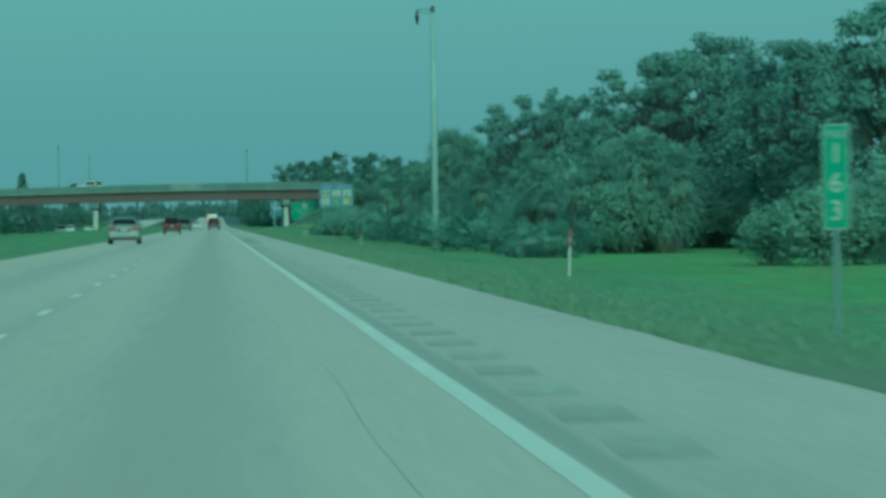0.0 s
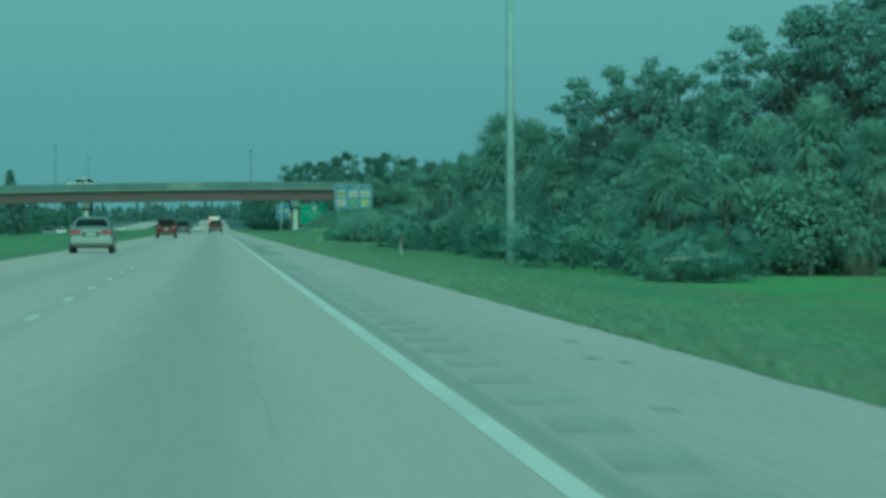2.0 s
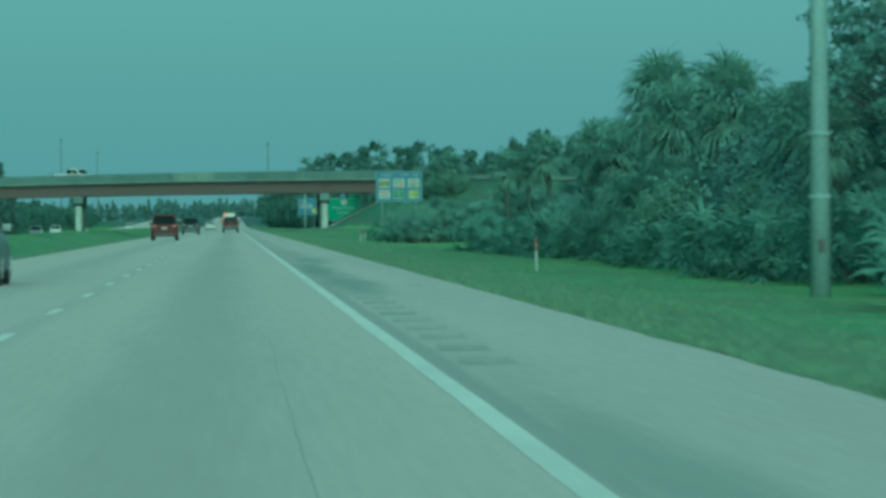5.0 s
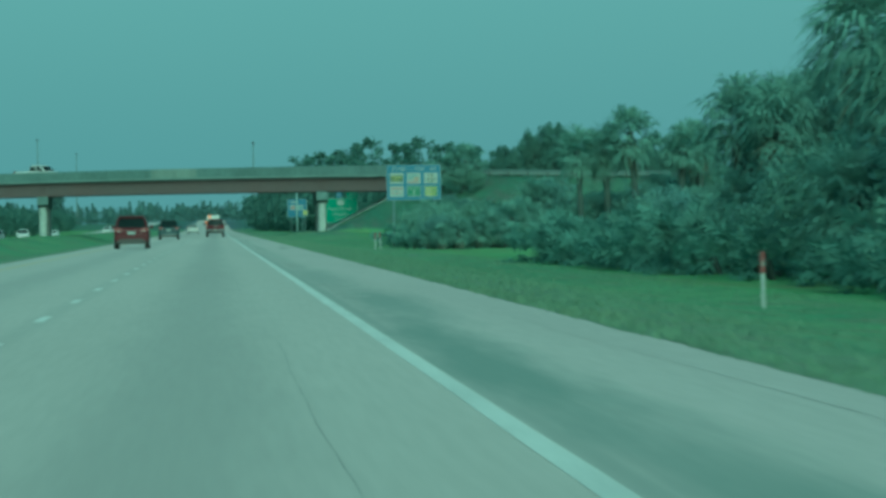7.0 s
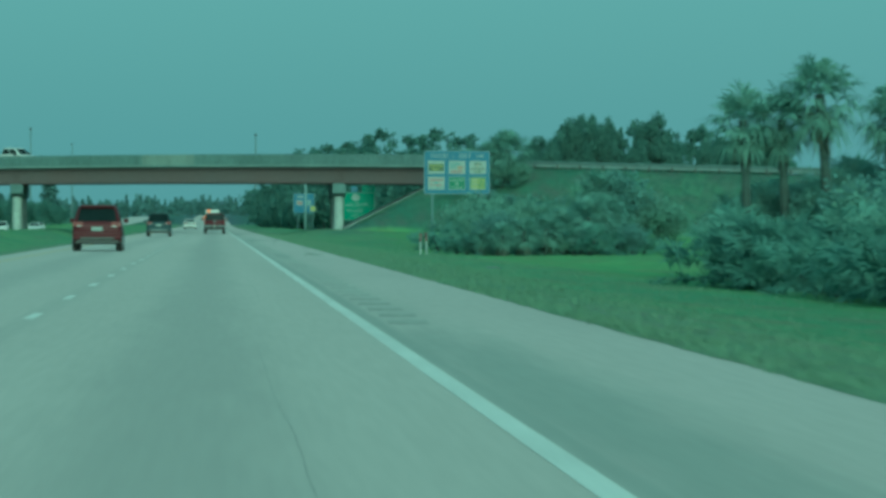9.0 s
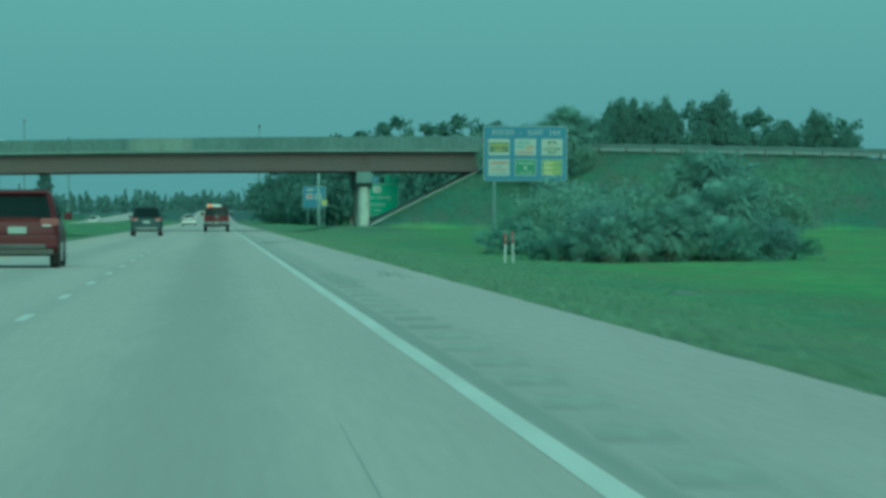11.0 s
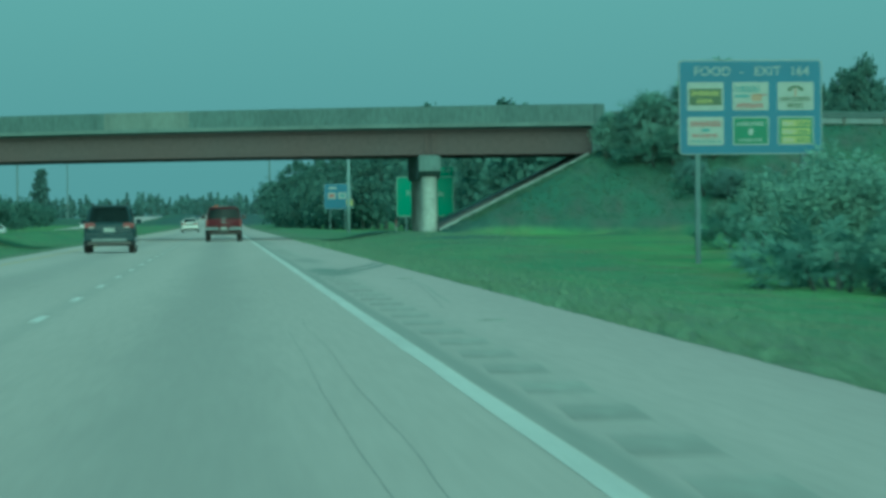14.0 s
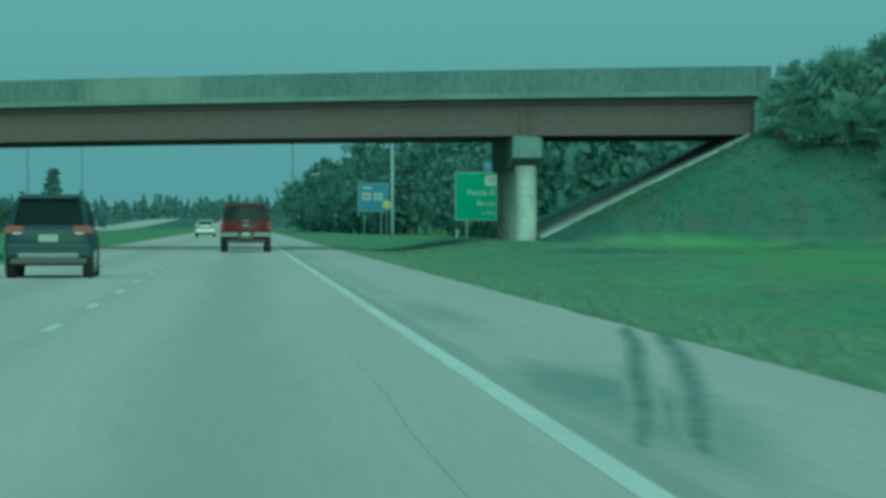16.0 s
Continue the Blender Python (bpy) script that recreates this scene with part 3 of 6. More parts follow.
ribbon("tyre_mark", curve([(2.95, 500), (3.1, 507), (3.3, 514), (3.34, 520)]), 0.05, -0.0026, M["rumble"], shoulder, seed=45, label="thin grey tyre mark")


# ---- overpass ----


def along(bm, section, x0=-62.0, x1=B0X, n=24):
    """Sweeps a section of (offset in y, offset in z from the barrier top) along the skewed, cambered deck."""
    rings = []
    for k in range(n + 1):
        x = x0 + (x1 - x0) * k / n
        rings.append([bm.verts.new((x, front(x) + dy, deck_top(x) + dz)) for dy, dz in section])
    m = len(section)
    for a, b in zip(rings, rings[1:]):
        for i in range(m):
            bm.faces.new((a[i], a[(i + 1) % m], b[(i + 1) % m], b[i]))
    bm.faces.new(rings[0][::-1])
    bm.faces.new(rings[-1])
    bmesh.ops.recalc_face_normals(bm, faces=bm.faces[:])
    return bm


bridge = thing("overpass", pose(0, 0, 0), "concrete-decked highway overpass on red-brown steel girders", "bridge")
WALL = [(0, 0), (0.28, 0), (0.36, -0.5), (0.42, -1.0), (0.0, -1.0)]
for x0, x1, mm, lab in ((-62, -7.02, "concrete", ""), (-7.0, -1.95, "concrete_new", "paler patched length of barrier"), (-1.93, B0X, "concrete", "")):
    part("barrier", along(bmesh.new(), WALL, x0, x1, 12), M[mm], bridge, lab)
part("far_barrier", along(bmesh.new(), [(WIDE - a, b) for a, b in WALL][::-1]), M["concrete"], bridge)
part("deck", along(bmesh.new(), [(0.06, -1.004), (WIDE - 0.06, -1.004), (WIDE - 0.06, -1.26), (1.2, -1.40), (0.06, -1.22)]), M["concrete"], bridge)
part("deck_edge", along(bmesh.new(), [(-0.035, -0.99), (-0.003, -0.985), (-0.003, -1.003), (0.057, -1.008), (0.057, -1.19), (-0.035, -1.19)]), M["deck_edge"], bridge, "paler protruding edge of the deck")
for g in range(6):
    o = 0.75 + g * (WIDE - 1.9) / 5
    gb = bmesh.new()
    along(gb, [(o - 0.2, -1.262 - 0.1 * (0 < g)), (o + 0.2, -1.262 - 0.1 * (0 < g)), (o + 0.2, -1.44), (o + 0.02, -1.46), (o + 0.02, -2.66), (o + 0.22, -2.68), (o + 0.22, -2.74), (o - 0.22, -2.74), (o - 0.22, -2.68), (o - 0.02, -2.66), (o - 0.02, -1.46), (o - 0.2, -1.44)])
    gird = part("girder", gb, M["steel_brown"], bridge, "red-brown painted steel girder")
    if g == 0:
        for xs_ in (11.5, 11.9, -19.7, -19.3):
            part("stiffener", boxed(xs_ - 0.03, xs_ + 0.03, front(xs_) + o - 0.19, front(xs_) + o - 0.02, deck_top(xs_) - 2.66, deck_top(xs_) - 1.46), M["steel_brown"], gird)
for px_ in (11.7, -19.5):
    y0 = front(px_) + 0.5
    zt = deck_top(px_) - 2.76
    cap = bmesh.new()
    prof = [(y0 - 0.2, zt), (y0 - 0.2, zt - 0.9), (y0 + 1.4, zt - 1.35), (y0 + 13.6, zt - 1.35), (y0 + 14.6, zt - 0.9), (y0 + 14.6, zt)]
    a = [cap.verts.new((px_ - 0.62, y, z)) for y, z in prof]
    b = [cap.verts.new((px_ + 0.62, y, z)) for y, z in prof]
    for i in range(6):
        cap.faces.new((a[i], a[(i + 1) % 6], b[(i + 1) % 6], b[i]))
    cap.faces.new(a[::-1])
    cap.faces.new(b)
    bmesh.ops.recalc_face_normals(cap, faces=cap.faces[:])
    bmesh.ops.bevel(cap, geom=cap.edges[:], offset=0.03, segments=1, affect="EDGES")
    part("pier_cap", cap, M["concrete"], bridge)
    for k in range(4):
        yc = y0 + 0.95 + 4.1 * k
        zb = min(ground(px_, yc), 0.3) - 0.6
        part("column", tube(bmesh.new(), [(px_, yc, zb), (px_, yc, zt - 1.2)], [0.46, 0.46], 20), M["pier"], bridge, "pale round pier column")
# abutment: end wall and sloping toe of the paved bank
ab = bmesh.new()
box(ab, B0X - 0.12, B0X + 0.9, front(B0X) + 0.02, front(B0X) + WIDE - 0.3, 3.6, deck_top(B0X) - 1.45)
part("abutment", ab, M["concrete"], bridge)
wing = bmesh.new()
w = [(B0X + 0.02, front(B0X) - 0.05), (B0X + 0.5, front(B0X + 0.5) - 0.05)]
for (xa, ya), (xb, yb) in zip(w, w[1:]):
    v = [wing.verts.new(p) for p in ((xa, ya, 4.2), (xb, yb, 4.4), (xb, yb, deck_top(xb)), (xa, ya, deck_top(xa)), (xa, ya + 0.35, 4.2), (xb, yb + 0.35, 4.4), (xb, yb + 0.35, deck_top(xb)), (xa, ya + 0.35, deck_top(xa)))]
    for f in ((0, 1, 2, 3), (7, 6, 5, 4), (0, 3, 7, 4), (1, 5, 6, 2), (3, 2, 6, 7), (0, 4, 5, 1)):
        wing.faces.new([v[i] for i in f])
part("wing_wall", wing, M["concrete"], bridge)
toe = bmesh.new()
pr = []
for k in range(15):
    x = 12.2 + (B0X - 0.3 - 12.2) * k / 14
    pr.append((x, front(x) - 0.1, 4.75 + (x - B0X) * 0.52))
tv = []
for x, y, z in pr:
    zg = max(z, ground(x, y)) + 0.05
    tv.append([toe.verts.new(p) for p in ((x, y, zg + 0.07), (x, y + 0.25, zg + 0.07), (x, y + 0.25, zg - 0.5), (x, y, zg - 0.5))])
for a, b in zip(tv, tv[1:]):
    for i in range(4):
        toe.faces.new((a[i], a[(i + 1) % 4], b[(i + 1) % 4], b[i]))
toe.faces.new(tv[0][::-1])
toe.faces.new(tv[-1])
part("slope_kerb", toe, M["kerb"], bridge, "pale concrete kerb edging the paved bank")
pav = bmesh.new()
for k in range(14):
    (xa, _, za), (xb, _, zb) = pr[k], pr[k + 1]
    sheet(pav, [(xa, front(xa) + 0.3, max(za, 0.1) + 0.12), (xb, front(xb) + 0.3, max(zb, 0.1) + 0.12), (xb, front(xb) + WIDE - 0.5, max(zb, 0.1) + 0.12), (xa, front(xa) + WIDE - 0.5, max(za, 0.1) + 0.12)])
part("slope_paving", pav, M["paving"], bridge)


def guardrail(name, x0, x1, off, label, material):
    """W-beam rail on posts along the approach."""
    g = thing(name, pose(0, 0, 0), label, "guardrail")
    n = int((x1 - x0) / 1.9)
    sec = [(0, 0.0), (-0.05, 0.04), (-0.05, 0.11), (0, 0.155), (-0.05, 0.20), (-0.05, 0.27), (0, 0.31), (0.02, 0.31), (0.02, 0.0)]
    bm = bmesh.new()
    rings = []
    for k in range(n + 1):
        x = x0 + (x1 - x0) * k / n
        rings.append([bm.verts.new((x, front(x) + off + dy, deck_top(x) - 1.15 + 0.45 + dz)) for dy, dz in sec])
    for a, b in zip(rings, rings[1:]):
        for i in range(len(sec)):
            bm.faces.new((a[i], a[(i + 1) % len(sec)], b[(i + 1) % len(sec)], b[i]))
    bmesh.ops.recalc_face_normals(bm, faces=bm.faces[:])
    part("rail", bm, M[material], g)
    first = None
    for k in range(n + 1):
        x = x0 + (x1 - x0) * k / n
        y, zg = front(x) + off + 0.06, deck_top(x) - 1.15
        if first is None:
            first = part("post", boxed(-0.075, 0.075, 0, 0.15, -0.6, 0.74, bev=0.01), M["rail_post"], g, "dark weathered post")
            first.location = (x, y, zg)
        else:
            c = new("post", first.data)
            c.parent, c.location = g, (x, y, zg)
    return g


guardrail("guardrail", B0X + 0.9, 82, 0.5, "galvanised steel guardrail on posts along the embankment top", "rail_galv")
guardrail("guardrail", B0X + 0.9, 82, WIDE - 0.6, "galvanised steel guardrail on the far side of the approach road", "rail_bright")
ap = bmesh.new()
rows = []
for k in range(31):
    x = B0X + 0.9 + (180 - B0X) * k / 30
    rows.append([ap.verts.new((x, front(x) + o, max(deck_top(x) - 1.10, 0.0) + 0.02)) for o in (1.4, WIDE - 1.4)])
for a, b in zip(rows, rows[1:]):
    ap.faces.new((a[0], b[0], b[1], a[1]))
tagged(link("road_approach", ap, M["lane"]), "grey approach road on top of the embankment", "road", kind="structure")


# ---- signs, posts and poles ----
def text(parent, s, x, z, size, material, y=-0.03, name="lettering", align="CENTER"):
    cu = bpy.data.curves.new(name, "FONT")
    cu.body, cu.size, cu.align_x, cu.align_y, cu.extrude = s, size, align, "CENTER", 0.004
    cu.resolution_u = 3
    tmp = bpy.data.objects.new(name, cu)
    scene.collection.objects.link(tmp)
    dg = bpy.context.evaluated_depsgraph_get()
    me = bpy.data.meshes.new_from_object(tmp.evaluated_get(dg))
    bpy.data.objects.remove(tmp)
    me.materials.clear()
    me.materials.append(material)
    ob = new(name, me)
    ob.parent = parent
    ob.matrix_local = pose(x, y, z, 90, 0, 0)
    return ob


def rounded(w, h, r, y, t, n=5):
    """A rounded panel in the x-z plane, centred on the origin, facing -y."""
    bm = bmesh.new()
    pts = []
    for cx, cz, a0 in ((w / 2 - r, h / 2 - r, 0), (-w / 2 + r, h / 2 - r, 90), (-w / 2 + r, -h / 2 + r, 180), (w / 2 - r, -h / 2 + r, 270)):
        for k in range(n):
            a = radians(a0 + 90 * k / (n - 1))
            pts.append((cx + r * math.cos(a), cz + r * math.sin(a)))
    a = [bm.verts.new((x, y, z)) for x, z in pts]
    b = [bm.verts.new((x, y + t, z)) for x, z in pts]
    m = len(pts)
    bm.faces.new(a)
    bm.faces.new(b[::-1])
    for i in range(m):
        bm.faces.new((a[i], b[i], b[(i + 1) % m], a[(i + 1) % m]))
    bmesh.ops.recalc_face_normals(bm, faces=bm.faces[:])
    return bm


def moved(bm, x, z, y=0.0):
    bmesh.ops.translate(bm, verts=bm.verts[:], vec=(x, y, z))
    return bm


def panel_sign(name, x, y, zc, w, h, face, label, category, posts, border=0.05, turn=0.0, group=""):
    """A sign panel with a white border on posts, its centre at (x, y, zc), facing the traffic."""
    base = ground(x, y)
    s = thing(name, pose(x, y, base, 0, 0, turn), label, category, group)
    zc -= base
    p = part("panel", moved(rounded(w, h, 0.12, 0, 0.03), 0, zc), M["galv"], s)
    part("border", moved(rounded(w - 0.02, h - 0.02, 0.12, -0.006, 0.005), 0, zc), M["sign_white"], p, "white sign border")
    part("face", moved(rounded(w - 2 * border, h - 2 * border, 0.1, -0.012, 0.006), 0, zc), M[face], p)
    for px_ in posts:
        g = ground(x + px_, y) - base
        post = bmesh.new()
        box(post, px_ - 0.08, px_ + 0.08, 0.035, 0.20, g - 0.5, zc + h / 2 - 0.3, bev=0.012)
        part("post", post, M["galv"], s)
    for zz_ in (-0.3, 0.3):
        part("brace", boxed(-w / 2 + 0.1, w / 2 - 0.1, 0.032, 0.07, zc + zz_ * h - 0.04, zc + zz_ * h + 0.04), M["galv"], p)
    return s, zc


# blue food sign
food, fz = panel_sign("logo_sign", 16.75, 578.3, 4.57, 4.6, 3.0, "sign_blue", "large blue roadside food sign with six logo plates", "road sign", (-1.7, 1.7), border=0.035, turn=3)
for word, wx in (("FOOD", -1.22), ("-", -0.28), ("EXIT", 0.55), ("164", 1.58)):
    text(food, word, wx, fz + 1.13, 0.42, M["sign_white"])
for r in range(2):
    for c in range(3):
        cx, cz = -1.45 + 1.45 * c, fz + 0.35 - 1.1 * r
        lp = part("logo_plate", moved(rounded(1.16, 0.9, 0.04, -0.03, 0.016), cx, cz), M["logo_white"], food, "white-bordered printed logo plate")

        def bar(x0, x1, z0, z1, mm):
            part("print", boxed(cx + x0, cx + x1, -0.036, -0.031, cz + z0, cz + z1), M[mm], lp)

        def strokes(x0, x1, z0, z1, mm, y=-0.036):
            """A row of unreadable upright strokes."""
            x = x0
            while x < x1 - 0.03:
                w_ = random.uniform(0.018, 0.034)
                h_ = random.uniform(0.75, 1.0) * (z1 - z0)
                part("print", boxed(cx + x, cx + x + w_, y - 0.005, y, cz + z0, cz + z0 + h_), M[mm], lp)
                x += w_ + random.uniform(0.016, 0.03)

        if (r, c) == (0, 0):
            bar(-0.52, 0.52, -0.28, 0.25, "logo_dark")
            strokes(-0.45, 0.45, 0.02, 0.2, "logo_yellow", -0.037)
            strokes(-0.26, 0.26, -0.22, -0.06, "logo_yellow", -0.037)
        elif (r, c) == (0, 1):
            strokes(-0.5, 0.3, 0.12, 0.36, "logo_teal")
            bar(-0.50, -0.05, -0.04, 0.05, "logo_teal")
            part("print", moved(rounded(0.36, 0.24, 0.1, -0.036, 0.005), cx + 0.2, cz - 0.04), M["logo_tan"], lp)
            bar(0.1, 0.5, 0.02, 0.06, "logo_red")
            strokes(-0.45, 0.4, -0.38, -0.2, "logo_red")
        elif (r, c) == (0, 2):
            for k in range(7):
                a = radians(20 + 140 * k / 6)
                part("print", moved(rounded(0.14, 0.06, 0.02, -0.036, 0.005), cx + 0.2 * math.cos(a), cz + 0.14 + 0.16 * math.sin(a)), M["logo_dark"], lp)
            bar(-0.03, 0.03, -0.02, 0.24, "logo_tan")
            strokes(-0.5, 0.5, -0.17, 0.0, "logo_dark")
            strokes(-0.26, 0.26, -0.37, -0.21, "logo_dark")
        elif (r, c) == (1, 0):
            strokes(-0.5, 0.5, 0.14, 0.35, "logo_red")
            part("print", moved(rounded(0.26, 0.1, 0.04, -0.036, 0.005), cx, cz + 0.03), M["logo_teal"], lp)
            strokes(-0.42, 0.42, -0.2, -0.07, "logo_red")
            strokes(-0.5, 0.5, -0.37, -0.27, "logo_teal")
        elif (r, c) == (1, 1):
            bar(-0.54, 0.54, -0.41, 0.41, "logo_green")
            strokes(-0.44, 0.44, 0.16, 0.3, "logo_white", -0.037)
            part("print", moved(rounded(0.15, 0.22, 0.07, -0.042, 0.005), cx, cz - 0.03), M["logo_white"], lp)
            strokes(-0.38, 0.38, -0.33, -0.23, "logo_white", -0.037)
        else:
            bar(-0.54, 0.54, -0.41, 0.41, "logo_green")
            for k in range(3):
                zz_ = 0.15 - 0.26 * k
                part("print", boxed(cx - 0.46, cx + 0.46, -0.041, -0.037, cz + zz_ - 0.02, cz + zz_ + 0.19), M["logo_yellow"], lp)
                strokes(-0.44, -0.02, zz_ + 0.01, zz_ + 0.16, "logo_white", -0.042)
                strokes(0.04, 0.44, zz_ + 0.01, zz_ + 0.16, "logo_green", -0.042)

# green exit sign beyond the overpass
ex, ez = panel_sign("exit_sign", 17.25, 806, 3.05, 4.9, 3.4, "sign_green", "large green exit sign standing beyond the overpass", "road sign", (-1.6, 1.6))
text(ex, "Punta Gorda", 0, ez + 0.25, 0.62, M["sign_white"])
text(ex, "Arcadia", 0, ez - 0.50, 0.62, M["sign_white"])
text(ex, "1 MILE", 0, ez - 1.2, 0.42, M["sign_white"])
part("route_shield", moved(rounded(0.9, 0.75, 0.25, -0.03, 0.014), 0.1, ez + 1.1), M["sign_white"], ex)
text(ex, "17", 0.1, ez + 1.1, 0.5, M["logo_dark"], y=-0.036)
tab = part("exit_tab", moved(rounded(1.5, 0.75, 0.08, 0, 0.03), 1.65, ez + 2.12), M["sign_green"], ex)
text(tab, "EXIT 164", 1.65, ez + 2.12, 0.28, M["sign_white"], y=-0.008)
hp = part("hospital_plate", moved(rounded(0.75, 0.75, 0.06, 0, 0.03), -0.1, ez + 2.12), M["sign_blue"], ex)
text(hp, "H", -0.1, ez + 2.12, 0.5, M["sign_white"], y=-0.008)

# blue services sign farther on
sv, sz = panel_sign("services_sign", 15.35, 1012, 4.3, 3.6, 3.4, "sign_blue", "blue roadside services sign with two logo plates", "road sign", (-1.0, 1.0))
for cx, mm in ((-0.75, "logo_red"), (0.65, "logo_teal")):
    lp = part("logo_plate", moved(rounded(1.05, 0.85, 0.05, -0.03, 0.014), cx, sz + 0.1), M["sign_white"], sv)
    part("print", boxed(cx - 0.35, cx + 0.35, -0.036, -0.031, sz - 0.12, sz + 0.3), M[mm], lp)
part("print", boxed(-1.2, -0.1, -0.02, -0.013, sz + 1.0, sz + 1.25), M["sign_white"], sv)
yl, yz = panel_sign("small_sign", 16.6, 1000, 3.4, 0.9, 0.9, "logo_yellow", "small yellow square sign beside a roadside pole", "road sign", (0,))
gs, gz = panel_sign("guide_sign", 13.0, 1420, 3.2, 4.2, 3.2, "sign_green", "green guide sign far along the road", "road sign", (-1.2, 1.2))
part("print", boxed(-1.4, 1.4, -0.02, -0.013, gz + 0.2, gz + 0.55), M["sign_white"], gs)
part("print", boxed(-1.0, 1.0, -0.02, -0.013, gz - 0.6, gz - 0.25), M["sign_white"], gs)

# mile marker
mb = ground(7.2, 48.7)
mile = thing("mile_marker", pose(7.2, 48.7, mb), "narrow green mile marker sign on a steel post in the grass", "road sign")
mz = 1.52 - mb
mp_ = part("panel", moved(rounded(0.31, 1.22, 0.03, 0, 0.006), 0, mz), M["sign_white"], mile, "white-edged green panel")
part("face", moved(rounded(0.285, 1.195, 0.025, -0.003, 0.003), 0, mz), M["sign_green"], mp_)
text(mile, "MILE", 0, mz + 0.49, 0.115, M["sign_white"], y=-0.006)
for s_, dz in (("1", 0.26), ("6", -0.08), ("3", -0.40)):
    text(mile, s_, 0, mz + dz, 0.33, M["sign_white"], y=-0.006)
part("post", boxed(-0.035, 0.035, 0.007, 0.05, -0.5, mz + 0.55, bev=0.006), M["galv"], mile)


def marker(x, y, h=1.3):
    """White utility marker post with an orange-red head."""
    g = ground(x, y)
    m = thing("marker_post", pose(x, y, g, random.uniform(-2, 2), random.uniform(-2, 2), random.uniform(-8, 8)), "white plastic marker post with orange-red top in the grass", "marker post", "roadside marker posts")
    part("shaft", tube(bmesh.new(), [(0, 0, -0.3), (0, 0, h * 0.62)], [0.043, 0.043], 14), M["post_white"], m, smooth=False)
    cp = tube(bmesh.new(), [(0, 0, h * 0.62), (0, 0, h * 0.97), (0, 0, h)], [0.05, 0.05, 0.03], 14)
    part("head", cp, M["post_red"], m, "orange-red cap")
    part("label_plate", boxed(-0.022, 0.022, -0.056, -0.053, h * 0.74, h * 0.84), M["plate"], m)


for x, y, h in ((10.45, 124.6, 1.36), (10.54, 303.2, 1.1), (10.7, 505.9, 1.12), (11.1, 507.2, 1.15), (14.1, 790, 1.05)):
    marker(x, y, h)


def light_pole(x, y, h, r0, r1, name, label, lamp=True):
    g = ground(x, y)
    p = thing(name, pose(x, y, g), label, "pole")
    part("shaft", tube(bmesh.new(), [(0, 0, -0.5), (0, 0, h * 0.5), (0, 0, h)], [r0, (r0 + r1) / 2, r1], 16), M["pole"], p, smooth=True)
    part("pole_cap", tube(bmesh.new(), [(0, 0, h), (0, 0, h + 0.35), (0, 0, h + 0.4)], [r1 * 0.9, r1 * 0.9, r1 * 0.3], 12), M["darkmetal"], p)
    if lamp:
        arm = bmesh.new()
        tube(arm, [(0, 0, h + 0.18), (-0.5, -0.05, h + 0.22), (-0.95, -0.1, h + 0.2)], [0.03, 0.028, 0.026], 8)
        tube(arm, [(0, 0, h - 0.05), (-0.5, -0.05, h - 0.02), (-0.9, -0.1, h + 0.05)], [0.025, 0.024, 0.022], 8)
        part("bracket_arm", arm, M["galv"], p)
        ins = tube(bmesh.new(), [(-0.93, -0.1, h + 0.18), (-0.93, -0.1, h - 0.2), (-0.93, -0.1, h - 0.35), (-0.91, -0.1, h - 0.7), (-0.90, -0.1, h - 0.72)], [0.04, 0.12, 0.12, 0.05, 0.03], 10)
        part("hanging_fixture", ins, M["darkmetal"], p)
        for zz_ in (2.2, 3.6):
            part("steel_band", tube(bmesh.new(), [(0, 0, zz_), (0, 0, zz_ + 0.08)], [r0 + 0.012, r0 + 0.012], 16), M["pole"], p)
        part("handhole_cover", boxed(-0.07, 0.07, -r0 - 0.02, -r0 + 0.05, 1.0, 1.3, bev=0.01), M["darkmetal"], p)
    return p


light_pole(13.2, 252.2, 14.1, 0.25, 0.13, "camera_pole", "tall tapered concrete pole with a hanging fixture at its top")
light_pole(12.45, 864, 8.6, 0.17, 0.11, "utility_pole", "pale concrete utility pole beside the road", lamp=False)
for x, y, h in ((12.8, 1597, 27), (-65, 1797, 33), (-63, 2178, 33)):
    g = ground(x, y)
    p = thing("high_mast_pole", pose(x, y, g), "very tall slender steel high-mast pole in the distance", "pole", "high-mast poles")
    part("mast", tube(bmesh.new(), [(0, 0, -0.5), (0, 0, h)], [0.34, 0.16], 10), M["mast"], p)
    part("lamp_ring", tube(bmesh.new(), [(0, 0, h - 1.0), (0, 0, h - 0.7), (0, 0, h - 0.4)], [0.28, 0.38, 0.2], 10), M["darkmetal"], p)


# ---- vehicles ----
def hull(stations, cap=True):
    """A closed skin through mirrored cross sections; each station is (y, half outline of (x, z) from bottom to top)."""
    bm = bmesh.new()
    rings = []
    for y, half in stations:
        ring = [(x, z) for x, z in half] + [(-x, z) for x, z in half[::-1]]
        rings.append([bm.verts.new((x, y, z)) for x, z in ring])
    m = len(rings[0])
    for a, b in zip(rings, rings[1:]):
        for i in range(m):
            bm.faces.new((a[i], a[(i + 1) % m], b[(i + 1) % m], b[i]))
    if cap:
        bm.faces.new(rings[0][::-1])
        bm.faces.new(rings[-1])
    bmesh.ops.recalc_face_normals(bm, faces=bm.faces[:])
    return bm


